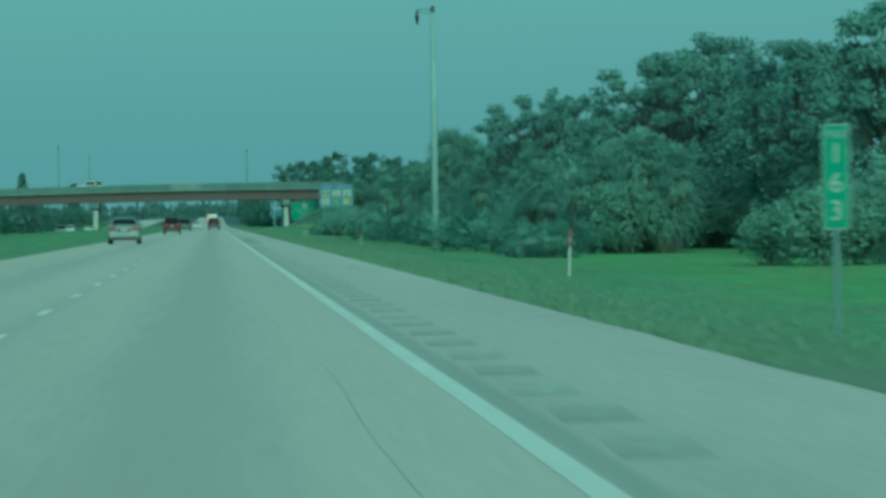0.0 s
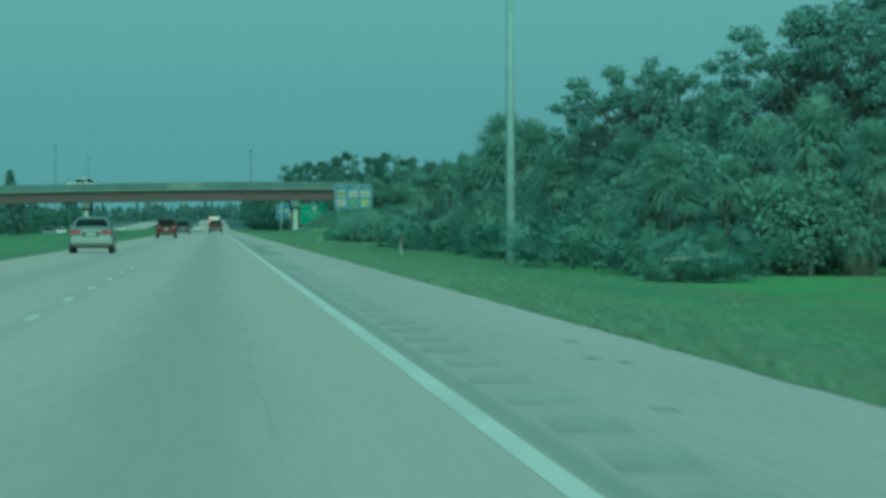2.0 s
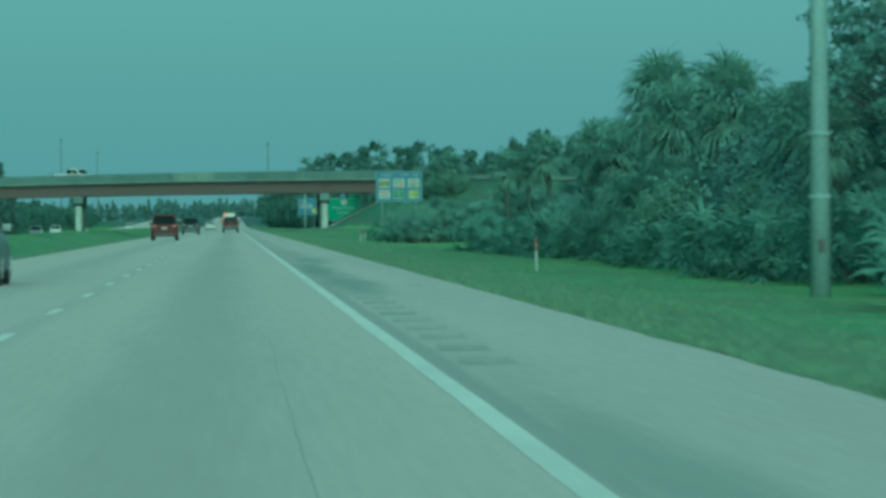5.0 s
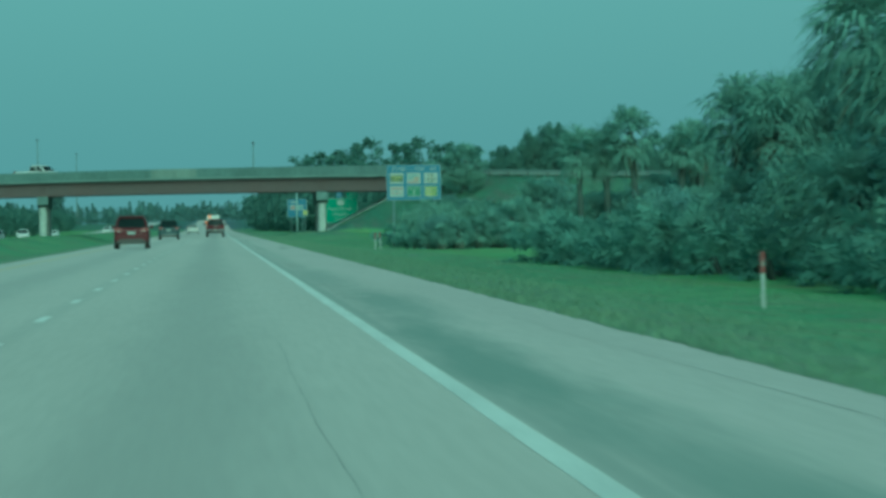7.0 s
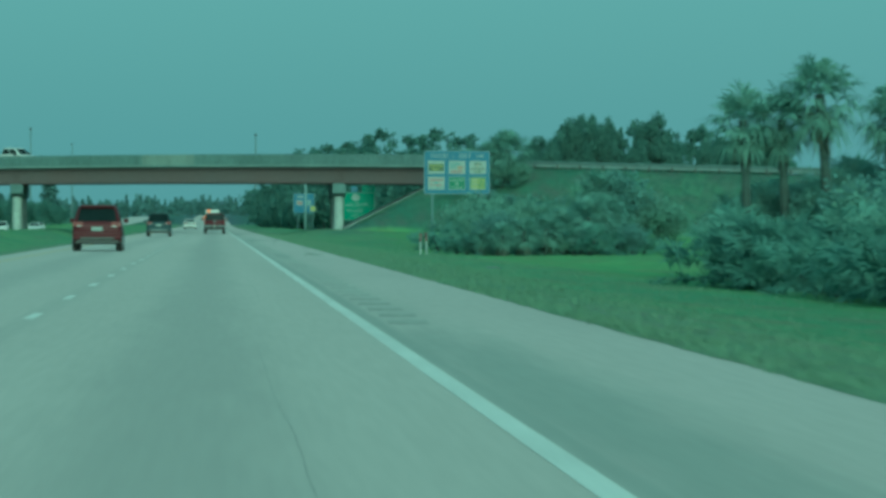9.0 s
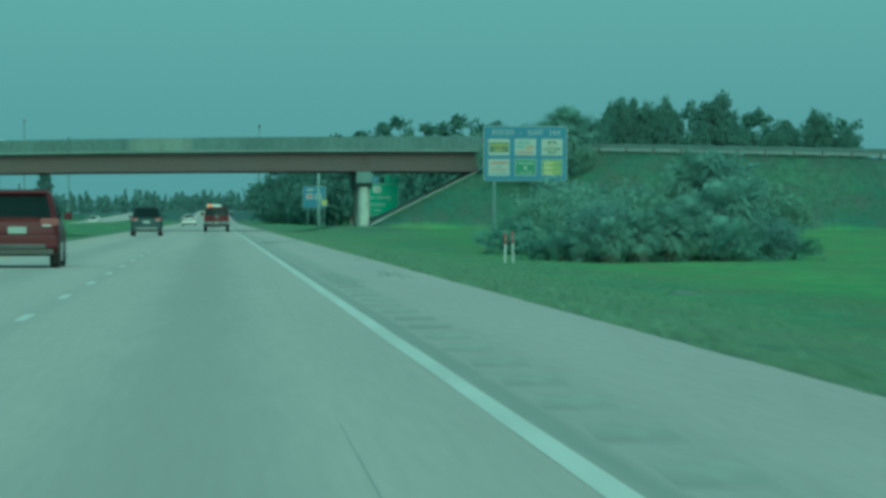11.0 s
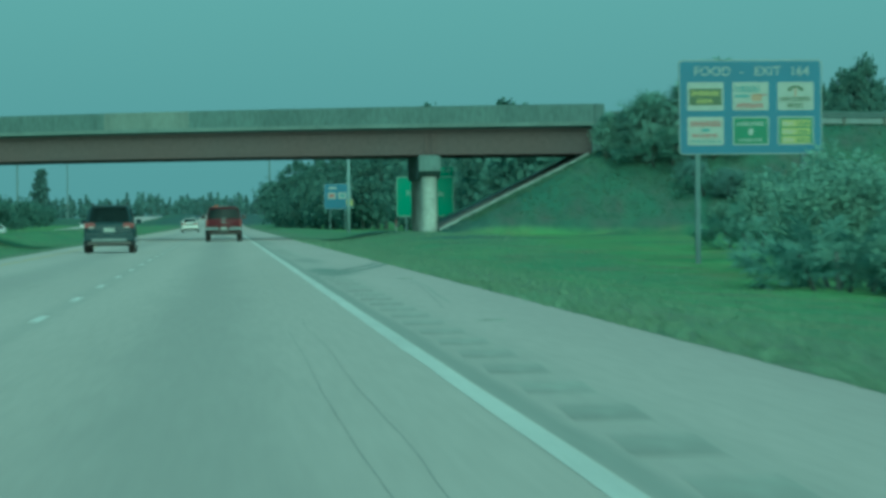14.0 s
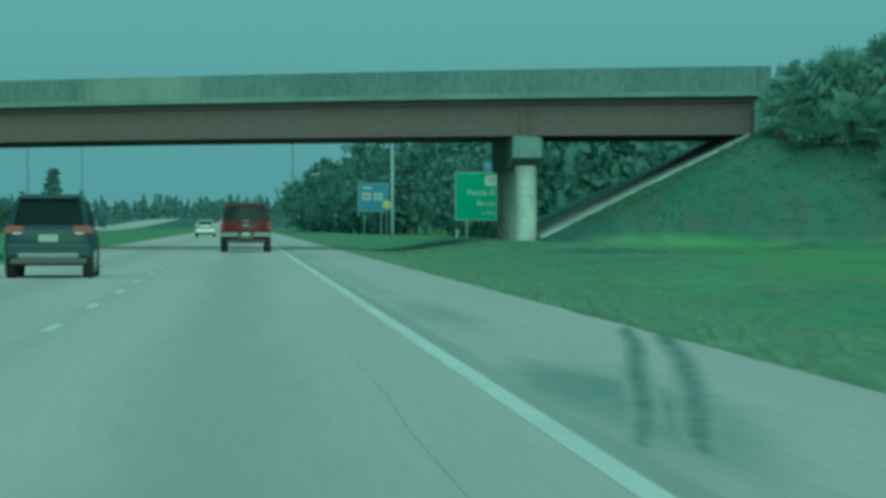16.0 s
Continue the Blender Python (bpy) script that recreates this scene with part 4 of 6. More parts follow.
def section(w, z0, zs, zt):
    """Half outline of a car body: underside, sill, bulging flank, shoulder, deck."""
    return [(w * 0.80, z0), (w * 0.95, z0 + 0.06), (w * 0.985, z0 + 0.18), (w, z0 + 0.45 * (zs - z0)), (w * 0.985, z0 + 0.75 * (zs - z0)), (w * 0.95, zs), (w * 0.90, zs + 0.6 * (zt - zs)), (w * 0.72, zt), (w * 0.3, zt + 0.02)]


def cabin_at(c, v, y_frac, x_frac, side, off):
    """A point on the cabin's rear ('r'), front ('f') or flank ('s') at height v, pushed out by off."""
    (yr0, yf0, w0, z0), (yr1, yf1, w1, z1) = c
    e = v
    bulge = 0.05 * math.sin(math.pi * min(1, v * 0.9))
    yr, yf, w = yr0 + (yr1 - yr0) * e, yf0 + (yf1 - yf0) * e, w0 + (w1 - w0) * e + bulge
    z = z0 + (z1 - z0) * v
    if side == "r":
        return (x_frac * w, yr - off - 0.10 * (1 - x_frac * x_frac) + 0.06, z)
    if side == "f":
        return (x_frac * w, yf + off + 0.10 * (1 - x_frac * x_frac) - 0.06, z)
    return (x_frac * (w + off), yr + (yf - yr) * y_frac, z)


def patch(c, side, v0, v1, a0, a1, off, sgn=1, nu=6, nv=4):
    bm = bmesh.new()
    g = []
    for j in range(nv + 1):
        v = v0 + (v1 - v0) * j / nv
        row = []
        for i in range(nu + 1):
            a = a0 + (a1 - a0) * i / nu
            p = cabin_at(c, v, a, sgn if side == "s" else a, side, off)
            row.append(bm.verts.new(p))
        g.append(row)
    for a, b in zip(g, g[1:]):
        for i in range(nu):
            bm.faces.new((a[i], a[i + 1], b[i + 1], b[i]))
    bmesh.ops.solidify(bm, geom=bm.faces[:], thickness=0.006)
    bmesh.ops.recalc_face_normals(bm, faces=bm.faces[:])
    return bm


def cabin_mesh(c, nv=6):
    bm = bmesh.new()
    rings = []
    for j in range(nv + 1):
        v = j / nv
        ring = [cabin_at(c, v, 0, -0.97 + 1.94 * i / 8, "r", 0) for i in range(9)]
        ring += [cabin_at(c, v, k / 4, 1, "s", 0) for k in (0.15, 1, 2, 3, 3.85)]
        ring += [cabin_at(c, v, 0, 0.97 - 1.94 * i / 8, "f", 0) for i in range(9)]
        ring += [cabin_at(c, v, k / 4, -1, "s", 0) for k in (3.85, 3, 2, 1, 0.15)]
        rings.append([bm.verts.new(p) for p in ring])
    yc = (c[1][0] + c[1][1]) / 2
    rings.append([bm.verts.new((r.co.x * 0.82, yc + (r.co.y - yc) * 0.86, r.co.z + 0.055)) for r in rings[-1]])
    m = len(rings[0])
    for a, b in zip(rings, rings[1:]):
        for i in range(m):
            bm.faces.new((a[i], a[(i + 1) % m], b[(i + 1) % m], b[i]))
    bm.faces.new(rings[-1])
    bmesh.ops.recalc_face_normals(bm, faces=bm.faces[:])
    return bm


def wheel_at(parent, x, y, r, wd):
    out = 1 if x > 0 else -1
    bm = tube(bmesh.new(), [(x - wd / 2, y, r), (x - wd / 2 + 0.03, y, r), (x + wd / 2 - 0.03, y, r), (x + wd / 2, y, r)], [r - 0.03, r, r, r - 0.03], 24)
    w = part("wheel", bm, M["tyre"], parent, "black rubber tyre")
    xo = x + out * wd / 2
    rm = tube(bmesh.new(), [(xo - out * 0.02, y, r), (xo + out * 0.006, y, r)], [r * 0.66, r * 0.62], 20)
    part("rim", rm, M["rim"], w, "alloy wheel rim")
    for k in range(5):
        a = k * math.tau / 5
        sp = bmesh.new()
        tube(sp, [(xo + out * 0.012, y + 0.05 * math.cos(a), r + 0.05 * math.sin(a)), (xo + out * 0.012, y + r * 0.6 * math.cos(a), r + r * 0.6 * math.sin(a))], [0.03, 0.02], 4)
        part("spoke", sp, M["rim"], w)


def lamp(parent, name, x0, x1, y, z0, z1, mm, label, lean=0.0, depth=0.12):
    bm = boxed(x0, x1, y - 0.03, y + depth, z0, z1)
    for v in bm.verts:
        v.co.y += lean * (v.co.z - z0)
    bmesh.ops.bevel(bm, geom=bm.edges[:], offset=0.02, segments=2, affect="EDGES")
    part(name, bm, M[mm], parent, label)


def sedan(m, paint, label, high=0.0):
    """A three-box car, tail at the origin, nose towards +y."""
    t = thing("car", m, label, "car", "cars on the highway")
    w = 0.915
    st = [(0.0, section(w * 0.86, 0.42, 0.80, 0.86)), (0.05, section(w * 0.93, 0.33, 0.86, 0.99)), (0.16, section(w * 0.97, 0.27, 0.90, 1.05)), (0.6, section(w, 0.22, 0.92, 1.07)), (1.3, section(w, 0.2, 0.93, 1.03)),
          (3.2, section(w, 0.2, 0.90, 0.99)), (3.9, section(w, 0.2, 0.84, 0.94)), (4.5, section(w * 0.96, 0.24, 0.74, 0.82)), (4.75, section(w * 0.88, 0.3, 0.64, 0.7)), (4.86, section(w * 0.75, 0.38, 0.56, 0.6))]
    part("body", hull(st), M[paint], t, smooth=True)
    c = ((0.55, 3.65, w * 0.88, 0.99), (1.25, 2.75, w * 0.62, 1.42))
    part("cabin", cabin_mesh(c), M[paint], t, smooth=True)
    part("rear_window", patch(c, "r", 0.14, 0.9, -0.84, 0.84, 0.012), M["glass"], t, "tinted rear window")
    part("windscreen", patch(c, "f", 0.12, 0.9, -0.86, 0.86, 0.012), M["glass"], t)
    for s in (1, -1):
        part("side_window", patch(c, "s", 0.14, 0.88, 0.12, 0.48, 0.012, s), M["glass"], t)
        part("side_window", patch(c, "s", 0.14, 0.88, 0.53, 0.88, 0.012, s), M["glass"], t)
        lamp(t, "tail_light", min(s * 0.40, s * 0.85), max(s * 0.40, s * 0.85), -0.015, 0.76, 0.95, "lamp_red", "wide red tail light", 0.25)
        lamp(t, "headlight", min(s * 0.45, s * 0.78), max(s * 0.45, s * 0.78), 4.62, 0.62, 0.74, "lamp_white", "clear headlight")
        mir = boxed(min(s * 0.80, s * 0.98), max(s * 0.80, s * 0.98), 3.05, 3.17, 0.98, 1.12, bev=0.03)
        part("wing_mirror", mir, M[paint], t)
        for yw in (0.98, 3.82):
            wheel_at(t, s * (w - 0.13), yw, 0.32, 0.22)
    part("bumper", boxed(-0.85, 0.85, -0.05, 0.14, 0.34, 0.66, bev=0.07), M[paint], t)
    part("valance", boxed(-0.72, 0.72, -0.065, 0.1, 0.24, 0.42, bev=0.03), M["trim"], t, "black lower valance")
    part("plate_recess", boxed(-0.36, 0.36, -0.012, 0.03, 0.68, 0.88, bev=0.01), M["trim"], t, "dark number plate recess")
    part("number_plate", boxed(-0.2, 0.2, -0.026, 0.0, 0.71, 0.84, bev=0.005), M["plate"], t)
    part("antenna", boxed(-0.02, 0.02, 1.5, 1.66, 1.48, 1.54, bev=0.008), M["trim"], t)
    part("boot_seam", boxed(-0.62, 0.62, 0.03, 0.06, 0.965, 0.98), M["trim"], t)
    return t


def suv(m, paint, label, h=1.68, lower="trim"):
    t = thing("suv", m, label, "car", "cars on the highway")
    w = 0.92
    st = [(0.0, section(w * 0.88, 0.46, 0.86, 0.95)), (0.06, section(w * 0.95, 0.36, 0.98, 1.06)), (0.2, section(w * 0.985, 0.28, 1.0, 1.08)), (0.8, section(w, 0.25, 1.0, 1.08)), (3.1, section(w, 0.25, 0.98, 1.06)),
          (3.7, section(w, 0.25, 0.94, 1.03)), (4.2, section(w * 0.97, 0.28, 0.84, 0.93)), (4.45, section(w * 0.88, 0.34, 0.74, 0.8)), (4.52, section(w * 0.75, 0.42, 0.62, 0.68))]
    part("body", hull(st), M[paint], t, smooth=True)
    c = ((0.12, 3.55, w * 0.90, 1.02), (0.62, 2.6, w * 0.70, h - 0.06))
    part("cabin", cabin_mesh(c), M[paint], t, smooth=True)
    part("rear_window", patch(c, "r", 0.10, 0.86, -0.86, 0.86, 0.012), M["glass"], t, "dark tinted rear window")
    part("windscreen", patch(c, "f", 0.1, 0.9, -0.88, 0.88, 0.012), M["glass"], t)
    sp = boxed(-0.60, 0.60, 0.40, 0.72, h - 0.10, h - 0.03, bev=0.025)
    part("roof_spoiler", sp, M[paint], t)
    for s in (1, -1):
        part("side_window", patch(c, "s", 0.12, 0.85, 0.05, 0.28, 0.012, s), M["glass"], t)
        part("side_window", patch(c, "s", 0.12, 0.85, 0.32, 0.58, 0.012, s), M["glass"], t)
        part("side_window", patch(c, "s", 0.12, 0.85, 0.62, 0.9, 0.012, s), M["glass"], t)
        lamp(t, "tail_light", min(s * 0.50, s * 0.885), max(s * 0.50, s * 0.885), -0.005, 0.90, 1.07, "lamp_red", "red tail light", 0.3)
        lamp(t, "reverse_light", min(s * 0.52, s * 0.74), max(s * 0.52, s * 0.74), -0.02, 0.90, 0.95, "lamp_white", "clear reversing lamp", 0.3)
        lamp(t, "reflector", min(s * 0.62, s * 0.80), max(s * 0.62, s * 0.80), -0.03, 0.50, 0.58, "lamp_red", "red bumper reflector")
        lamp(t, "headlight", min(s * 0.45, s * 0.78), max(s * 0.45, s * 0.78), 4.32, 0.74, 0.88, "lamp_white", "clear headlight")
        mir = boxed(min(s * 0.9, s * 1.08), max(s * 0.9, s * 1.08), 2.95, 3.08, 1.04, 1.2, bev=0.03)
        part("wing_mirror", mir, M[paint], t)
        part("roof_rail", tube(bmesh.new(), [(s * 0.60, 0.9, h), (s * 0.62, 1.0, h + 0.05), (s * 0.62, 2.3, h + 0.05), (s * 0.60, 2.4, h)], [0.018] * 4, 6), M["trim"], t)
        for yw in (0.9, 3.6):
            wheel_at(t, s * (w - 0.13), yw, 0.35, 0.235)
    part("bumper", boxed(-0.87, 0.87, -0.07, 0.16, 0.42, 0.72, bev=0.06), M[paint], t)
    part("skid_plate", boxed(-0.62, 0.62, -0.085, 0.1, 0.40, 0.52, bev=0.03), M["chrome" if lower == "silver" else "trim"], t, "lower bumper insert")
    part("valance", boxed(-0.78, 0.78, -0.06, 0.15, 0.28, 0.41, bev=0.03), M["trim"], t, "black lower valance")
    part("number_plate", boxed(-0.2, 0.2, -0.015, 0.05, 0.74, 0.89, bev=0.005), M["plate"], t)
    part("antenna", tube(bmesh.new(), [(0, 1.0, h - 0.02), (0, 0.9, h + 0.12)], [0.02, 0.008], 6), M["trim"], t)
    return t


def pickup(m, paint, label, topper=True, bumper="chrome"):
    t = thing("pickup_truck", m, label, "pickup truck", "cars on the highway")
    w = 1.0
    st = [(0.0, section(w * 0.97, 0.62, 1.0, 1.18)), (0.05, section(w * 0.985, 0.55, 1.05, 1.22)), (0.3, section(w, 0.48, 1.06, 1.23)), (2.0, section(w, 0.46, 1.06, 1.23)), (4.3, section(w, 0.46, 1.04, 1.2)),
          (5.2, section(w * 0.98, 0.46, 0.98, 1.14)), (5.6, section(w * 0.93, 0.5, 0.9, 1.04)), (5.72, section(w * 0.85, 0.56, 0.8, 0.9))]
    part("body", hull(st), M[paint], t, smooth=True)
    c = ((2.05, 4.6, w * 0.92, 1.18), (2.25, 3.7, w * 0.74, 1.86))
    part("cab", cabin_mesh(c), M[paint], t, smooth=True)
    part("rear_window", patch(c, "r", 0.15, 0.88, -0.85, 0.85, 0.012), M["glass"], t)
    part("windscreen", patch(c, "f", 0.1, 0.9, -0.88, 0.88, 0.012), M["glass"], t)
    if topper:
        k = ((0.04, 2.0, w * 0.92, 1.2), (0.30, 1.98, w * 0.74, 1.83))
        tp = part("topper", cabin_mesh(k), M["paint_maroon"], t, "dark fibreglass bed topper", smooth=True)
        part("topper_window", patch(k, "r", 0.06, 0.9, -0.92, 0.92, 0.012), M["glass"], tp, "wide dark rear glass")
        for s in (1, -1):
            part("topper_window", patch(k, "s", 0.2, 0.85, 0.15, 0.85, 0.012, s), M["glass"], tp)
        part("topper_latch", boxed(-0.12, 0.12, -0.03, 0.03, 1.20, 1.26, bev=0.01), M["chrome"], tp)
    else:
        part("bed_rail", boxed(-0.95, 0.95, 0.03, 0.1, 1.2, 1.27, bev=0.015), M["trim"], t)
    for s in (1, -1):
        part("side_window", patch(c, "s", 0.15, 0.88, 0.08, 0.46, 0.012, s), M["glass"], t)
        part("side_window", patch(c, "s", 0.15, 0.88, 0.52, 0.88, 0.012, s), M["glass"], t)
        lamp(t, "tail_light", min(s * 0.84, s * 0.985), max(s * 0.84, s * 0.985), 0.0, 0.86, 1.20, "lamp_red", "upright red tail light")
        lamp(t, "headlight", min(s * 0.55, s * 0.88), max(s * 0.55, s * 0.88), 5.58, 0.82, 1.0, "lamp_white", "clear headlight")
        part("wing_mirror", boxed(min(s * 1.0, s * 1.24), max(s * 1.0, s * 1.24), 3.95, 4.1, 1.22, 1.46, bev=0.03), M["trim"], t, "black towing mirror")
        part("bumper", boxed(min(s * 0.30, s * 0.98), max(s * 0.30, s * 0.98), -0.16, 0.02, 0.60, 0.78, bev=0.03), M[bumper], t, "bright rear bumper end")
        for yw in (1.1, 4.6):
            wheel_at(t, s * (w - 0.15), yw, 0.39, 0.27)
    part("tow_hitch", boxed(-0.3, 0.3, -0.12, 0.1, 0.5, 0.74, bev=0.02), M["trim"], t)
    part("number_plate", boxed(-0.16, 0.16, -0.14, -0.12, 0.63, 0.78, bev=0.004), M["plate"], t)
    part("tailgate_handle", boxed(-0.14, 0.14, -0.025, 0.03, 1.02, 1.10, bev=0.01), M["chrome"], t)
    part("underbody", boxed(-0.78, 0.78, 0.1, 5.3, 0.36, 0.52, bev=0.03), M["trim"], t)
    return t


def box_truck(m, label):
    t = thing("box_truck", m, label, "truck", "cars on the highway")
    part("cargo_box", boxed(-1.15, 1.15, 0, 5.0, 0.95, 3.2, bev=0.04), M["paint_white"], t)
    part("cab", boxed(-1.0, 1.0, 5.05, 6.9, 0.6, 2.3, bev=0.15), M["paint_white"], t)
    part("bumper", boxed(-1.1, 1.1, -0.1, 0.1, 0.55, 0.75, bev=0.03), M["trim"], t)
    part("flag", boxed(-1.5, -1.17, -0.02, 0.0, 1.6, 2.1), M["orange"], t, "orange warning panel")
    part("flag", boxed(-0.9, -0.4, -0.02, 0.0, 2.7, 3.25), M["orange"], t, "orange warning panel")
    for s in (1, -1):
        for yw in (1.1, 5.9):
            wheel_at(t, s * 0.92, yw, 0.45, 0.28)
    return t


sedan(pose(-4.92, 234.0, 0), "paint_silver", "silver four-door sedan in the inside lane")
suv(pose(-4.3, 440.0, 0), "paint_red", "dark red compact SUV in the inside lane", 1.70)
suv(pose(-4.05, 595.0, 0), "paint_black", "black compact SUV with silver lower bumper insert", 1.72, "silver")
pickup(pose(0.03, 675.0, 0), "paint_red", "dark red pickup truck with a tinted bed topper")
sedan(pose(-3.4, 885, 0), "paint_white", "white sedan far ahead in the inside lane")
box_truck(pose(-0.3, 1035, 0), "white box truck with orange warning panels far ahead")
ang_b = math.degrees(math.atan2(-SKEW, 1)) - 90
xb = -22.4
pickup(pose(xb, front(xb) + 3.4, deck_top(xb) - 1.0, 0, 0, ang_b), "paint_white", "white crew-cab pickup truck crossing the overpass", topper=False, bumper="trim")
for x, y, f in ((-26.0, 905, "s"), (-29.5, 880, "v"), (-26.2, 735, "v"), (-29.6, 1010, "s"), (-26, 1250, "v"), (-29.4, 1400, "s")):
    mm = pose(x, y, rise(y) - 0.62, 0, 0, 180)
    if f == "s":
        sedan(mm, "paint_white", "white sedan on the opposite carriageway")
    else:
        suv(mm, "paint_white", "white SUV on the opposite carriageway")


# ---- vegetation ----
rng = np.random.default_rng(7)


def leaf_mesh(name, centres, size, material, long=1.5):
    """Many small bent leaf sprays, each a folded pair of triangles, round the given places."""
    n = len(centres)
    d = rng.normal(size=(n, 3))
    d /= np.linalg.norm(d, axis=1)[:, None] + 1e-9
    e = np.cross(d, rng.normal(size=(n, 3)))
    e /= np.linalg.norm(e, axis=1)[:, None] + 1e-9
    f = np.cross(d, e)
    s = (size * rng.uniform(0.6, 1.35, n))[:, None]
    v = np.stack([centres - d * s * long * 0.5, centres + e * s * 0.5 + f * s * 0.18, centres + d * s * long * 0.5, centres - e * s * 0.5 + f * s * 0.18], 1).reshape(-1, 3)
    k = np.arange(n) * 4
    faces = np.concatenate([np.stack([k, k + 1, k + 2], 1), np.stack([k, k + 2, k + 3], 1)])
    me = bpy.data.meshes.new(name)
    me.from_pydata(v.tolist(), [], faces.tolist())
    me.materials.append(material)
    return me


def broadleaf(name, h, w, leaf, label, category="tree", base=0.25, nclump=55, per=55, size=0.34, tuft=0.85, seed=1, low=0.0, shoots=0.0, dome=False):
    """A tapered trunk with forking limbs that carry clumps of leaf sprays; gaps stay between the clumps."""
    global rng
    rng = np.random.default_rng(seed)
    t = thing(name, pose(0, 0, 0), label, category)
    wood = bmesh.new()
    lean = rng.uniform(-0.06, 0.06, 2) * h
    spine = [(0, 0, -0.4), (lean[0] * 0.3, lean[1] * 0.3, h * 0.3), (lean[0], lean[1], h * 0.72)]
    r = 0.022 * h
    tube(wood, spine, [r * 1.25, r, r * 0.4], 8)
    cl = []
    while len(cl) < nclump:
        u = rng.normal(size=3)
        u /= np.linalg.norm(u)
        rad = rng.uniform(0.15 if shoots else 0.45, 1.0) ** 0.5
        if dome:
            k = len(cl) + 0.5
            el = 1.06 * (1 - k / nclump) - 0.06
            az = k * 2.39996 + rng.uniform(-0.35, 0.35)
            ce = math.sqrt(max(0.0, 1 - el * el))
            u = np.array([ce * math.cos(az), ce * math.sin(az), el])
            rad = rng.uniform(0.84, 1.04) if k % 5 > 1 else rng.uniform(0.5, 0.75)
        z = base + (1 - base) * (u[2] * rad if dome else 0.5 + 0.5 * u[2] * rad)
        taper = 1.0 if z > 0.45 else 0.75 + 0.25 * z / 0.45
        wob = 0.8 + 0.4 * noise.noise((float(u[0]) * 1.7, float(u[1]) * 1.7, seed * 3.1 + float(u[2])))
        cl.append(np.array([u[0] * rad * w / 2 * taper * wob + lean[0] * z, u[1] * rad * w / 2 * taper * wob + lean[1] * z, h * (low + (1 - low) * z)]))
    for i, c in enumerate(cl):
        if (dome or i % (2 if h > 5 else 3) == 0) and c[2] > 1.0:
            z0 = max(0.15 * h, c[2] * rng.uniform(0.35, 0.6))
            s = min(1, z0 / (0.72 * h))
            a = (lean[0] * s, lean[1] * s, z0)
            mid = tuple(0.5 * (np.array(a) + c) + np.array([0, 0, 0.06 * h]))
            tube(wood, [a, mid, tuple(c)], [r * (0.2 if dome else 0.38), r * (0.13 if dome else 0.25), r * 0.08], 5 if h > 5 else 4, cap=False)
    part("trunk", wood, M["bark"], t, "grey-brown trunk with limbs")
    pts = []
    for c in cl:
        q = np.clip(rng.normal(size=(per, 3)), -1.6, 1.6) * tuft * rng.uniform(0.6, 1.15) * np.array([0.5, 0.5, 0.36])
        if dome:
            q = rng.normal(size=(per, 3))
            q *= tuft * rng.uniform(0.75, 1.1) * rng.uniform(0.3, 1.0, (per, 1)) / np.linalg.norm(q, axis=1)[:, None] * np.array([1, 1, 0.75])
        if shoots:
            q[: per // 6] = q[: per // 6] * 0.5 + np.array([0, 0, 1.0]) * rng.uniform(0.2, shoots, (per // 6, 1)) + rng.normal(size=3) * 0.15
        pts.append(c + q)
    pts = np.concatenate(pts)
    pts[:, 2] = np.maximum(pts[:, 2], 0.05)
    cr = new("crown", leaf_mesh("crown", pts, size, M[leaf]))
    cr.parent = t
    return t


def fan(V, Fc, root, way, length, blades, drop, petiole):
    """One palmate frond: a stalk, then blades that spread as a fan and droop at the tips."""
    way = way / np.linalg.norm(way)
    side = np.cross(way, [0, 0, 1.0])
    side /= np.linalg.norm(side) + 1e-9
    up = np.cross(side, way)
    hub = root + way * petiole + np.array([0, 0, -drop * petiole * 0.3])
    i = len(V)
    V += [root + side * 0.02, root - side * 0.02, hub - side * 0.015, hub + side * 0.015]
    Fc.append((i, i + 1, i + 2, i + 3))
    for k in range(blades):
        a = (k / (blades - 1) - 0.5) * 2 * radians(112)
        d = way * math.cos(a) + side * math.sin(a) + up * 0.2 * rng.normal()
        ln = length * (0.72 + 0.28 * math.cos(a)) * rng.uniform(0.78, 1.1)
        q = np.cross(d, up)
        q /= np.linalg.norm(q) + 1e-9
        wd = (0.026 + 0.014 * length) * 20 / blades
        midp = hub + d * ln * 0.55
        tip = hub + d * ln + np.array([0, 0, -drop * ln * 0.6])
        i = len(V)
        V += [hub, midp + q * wd, tip, midp - q * wd]
        Fc.append((i, i + 1, i + 2, i + 3))


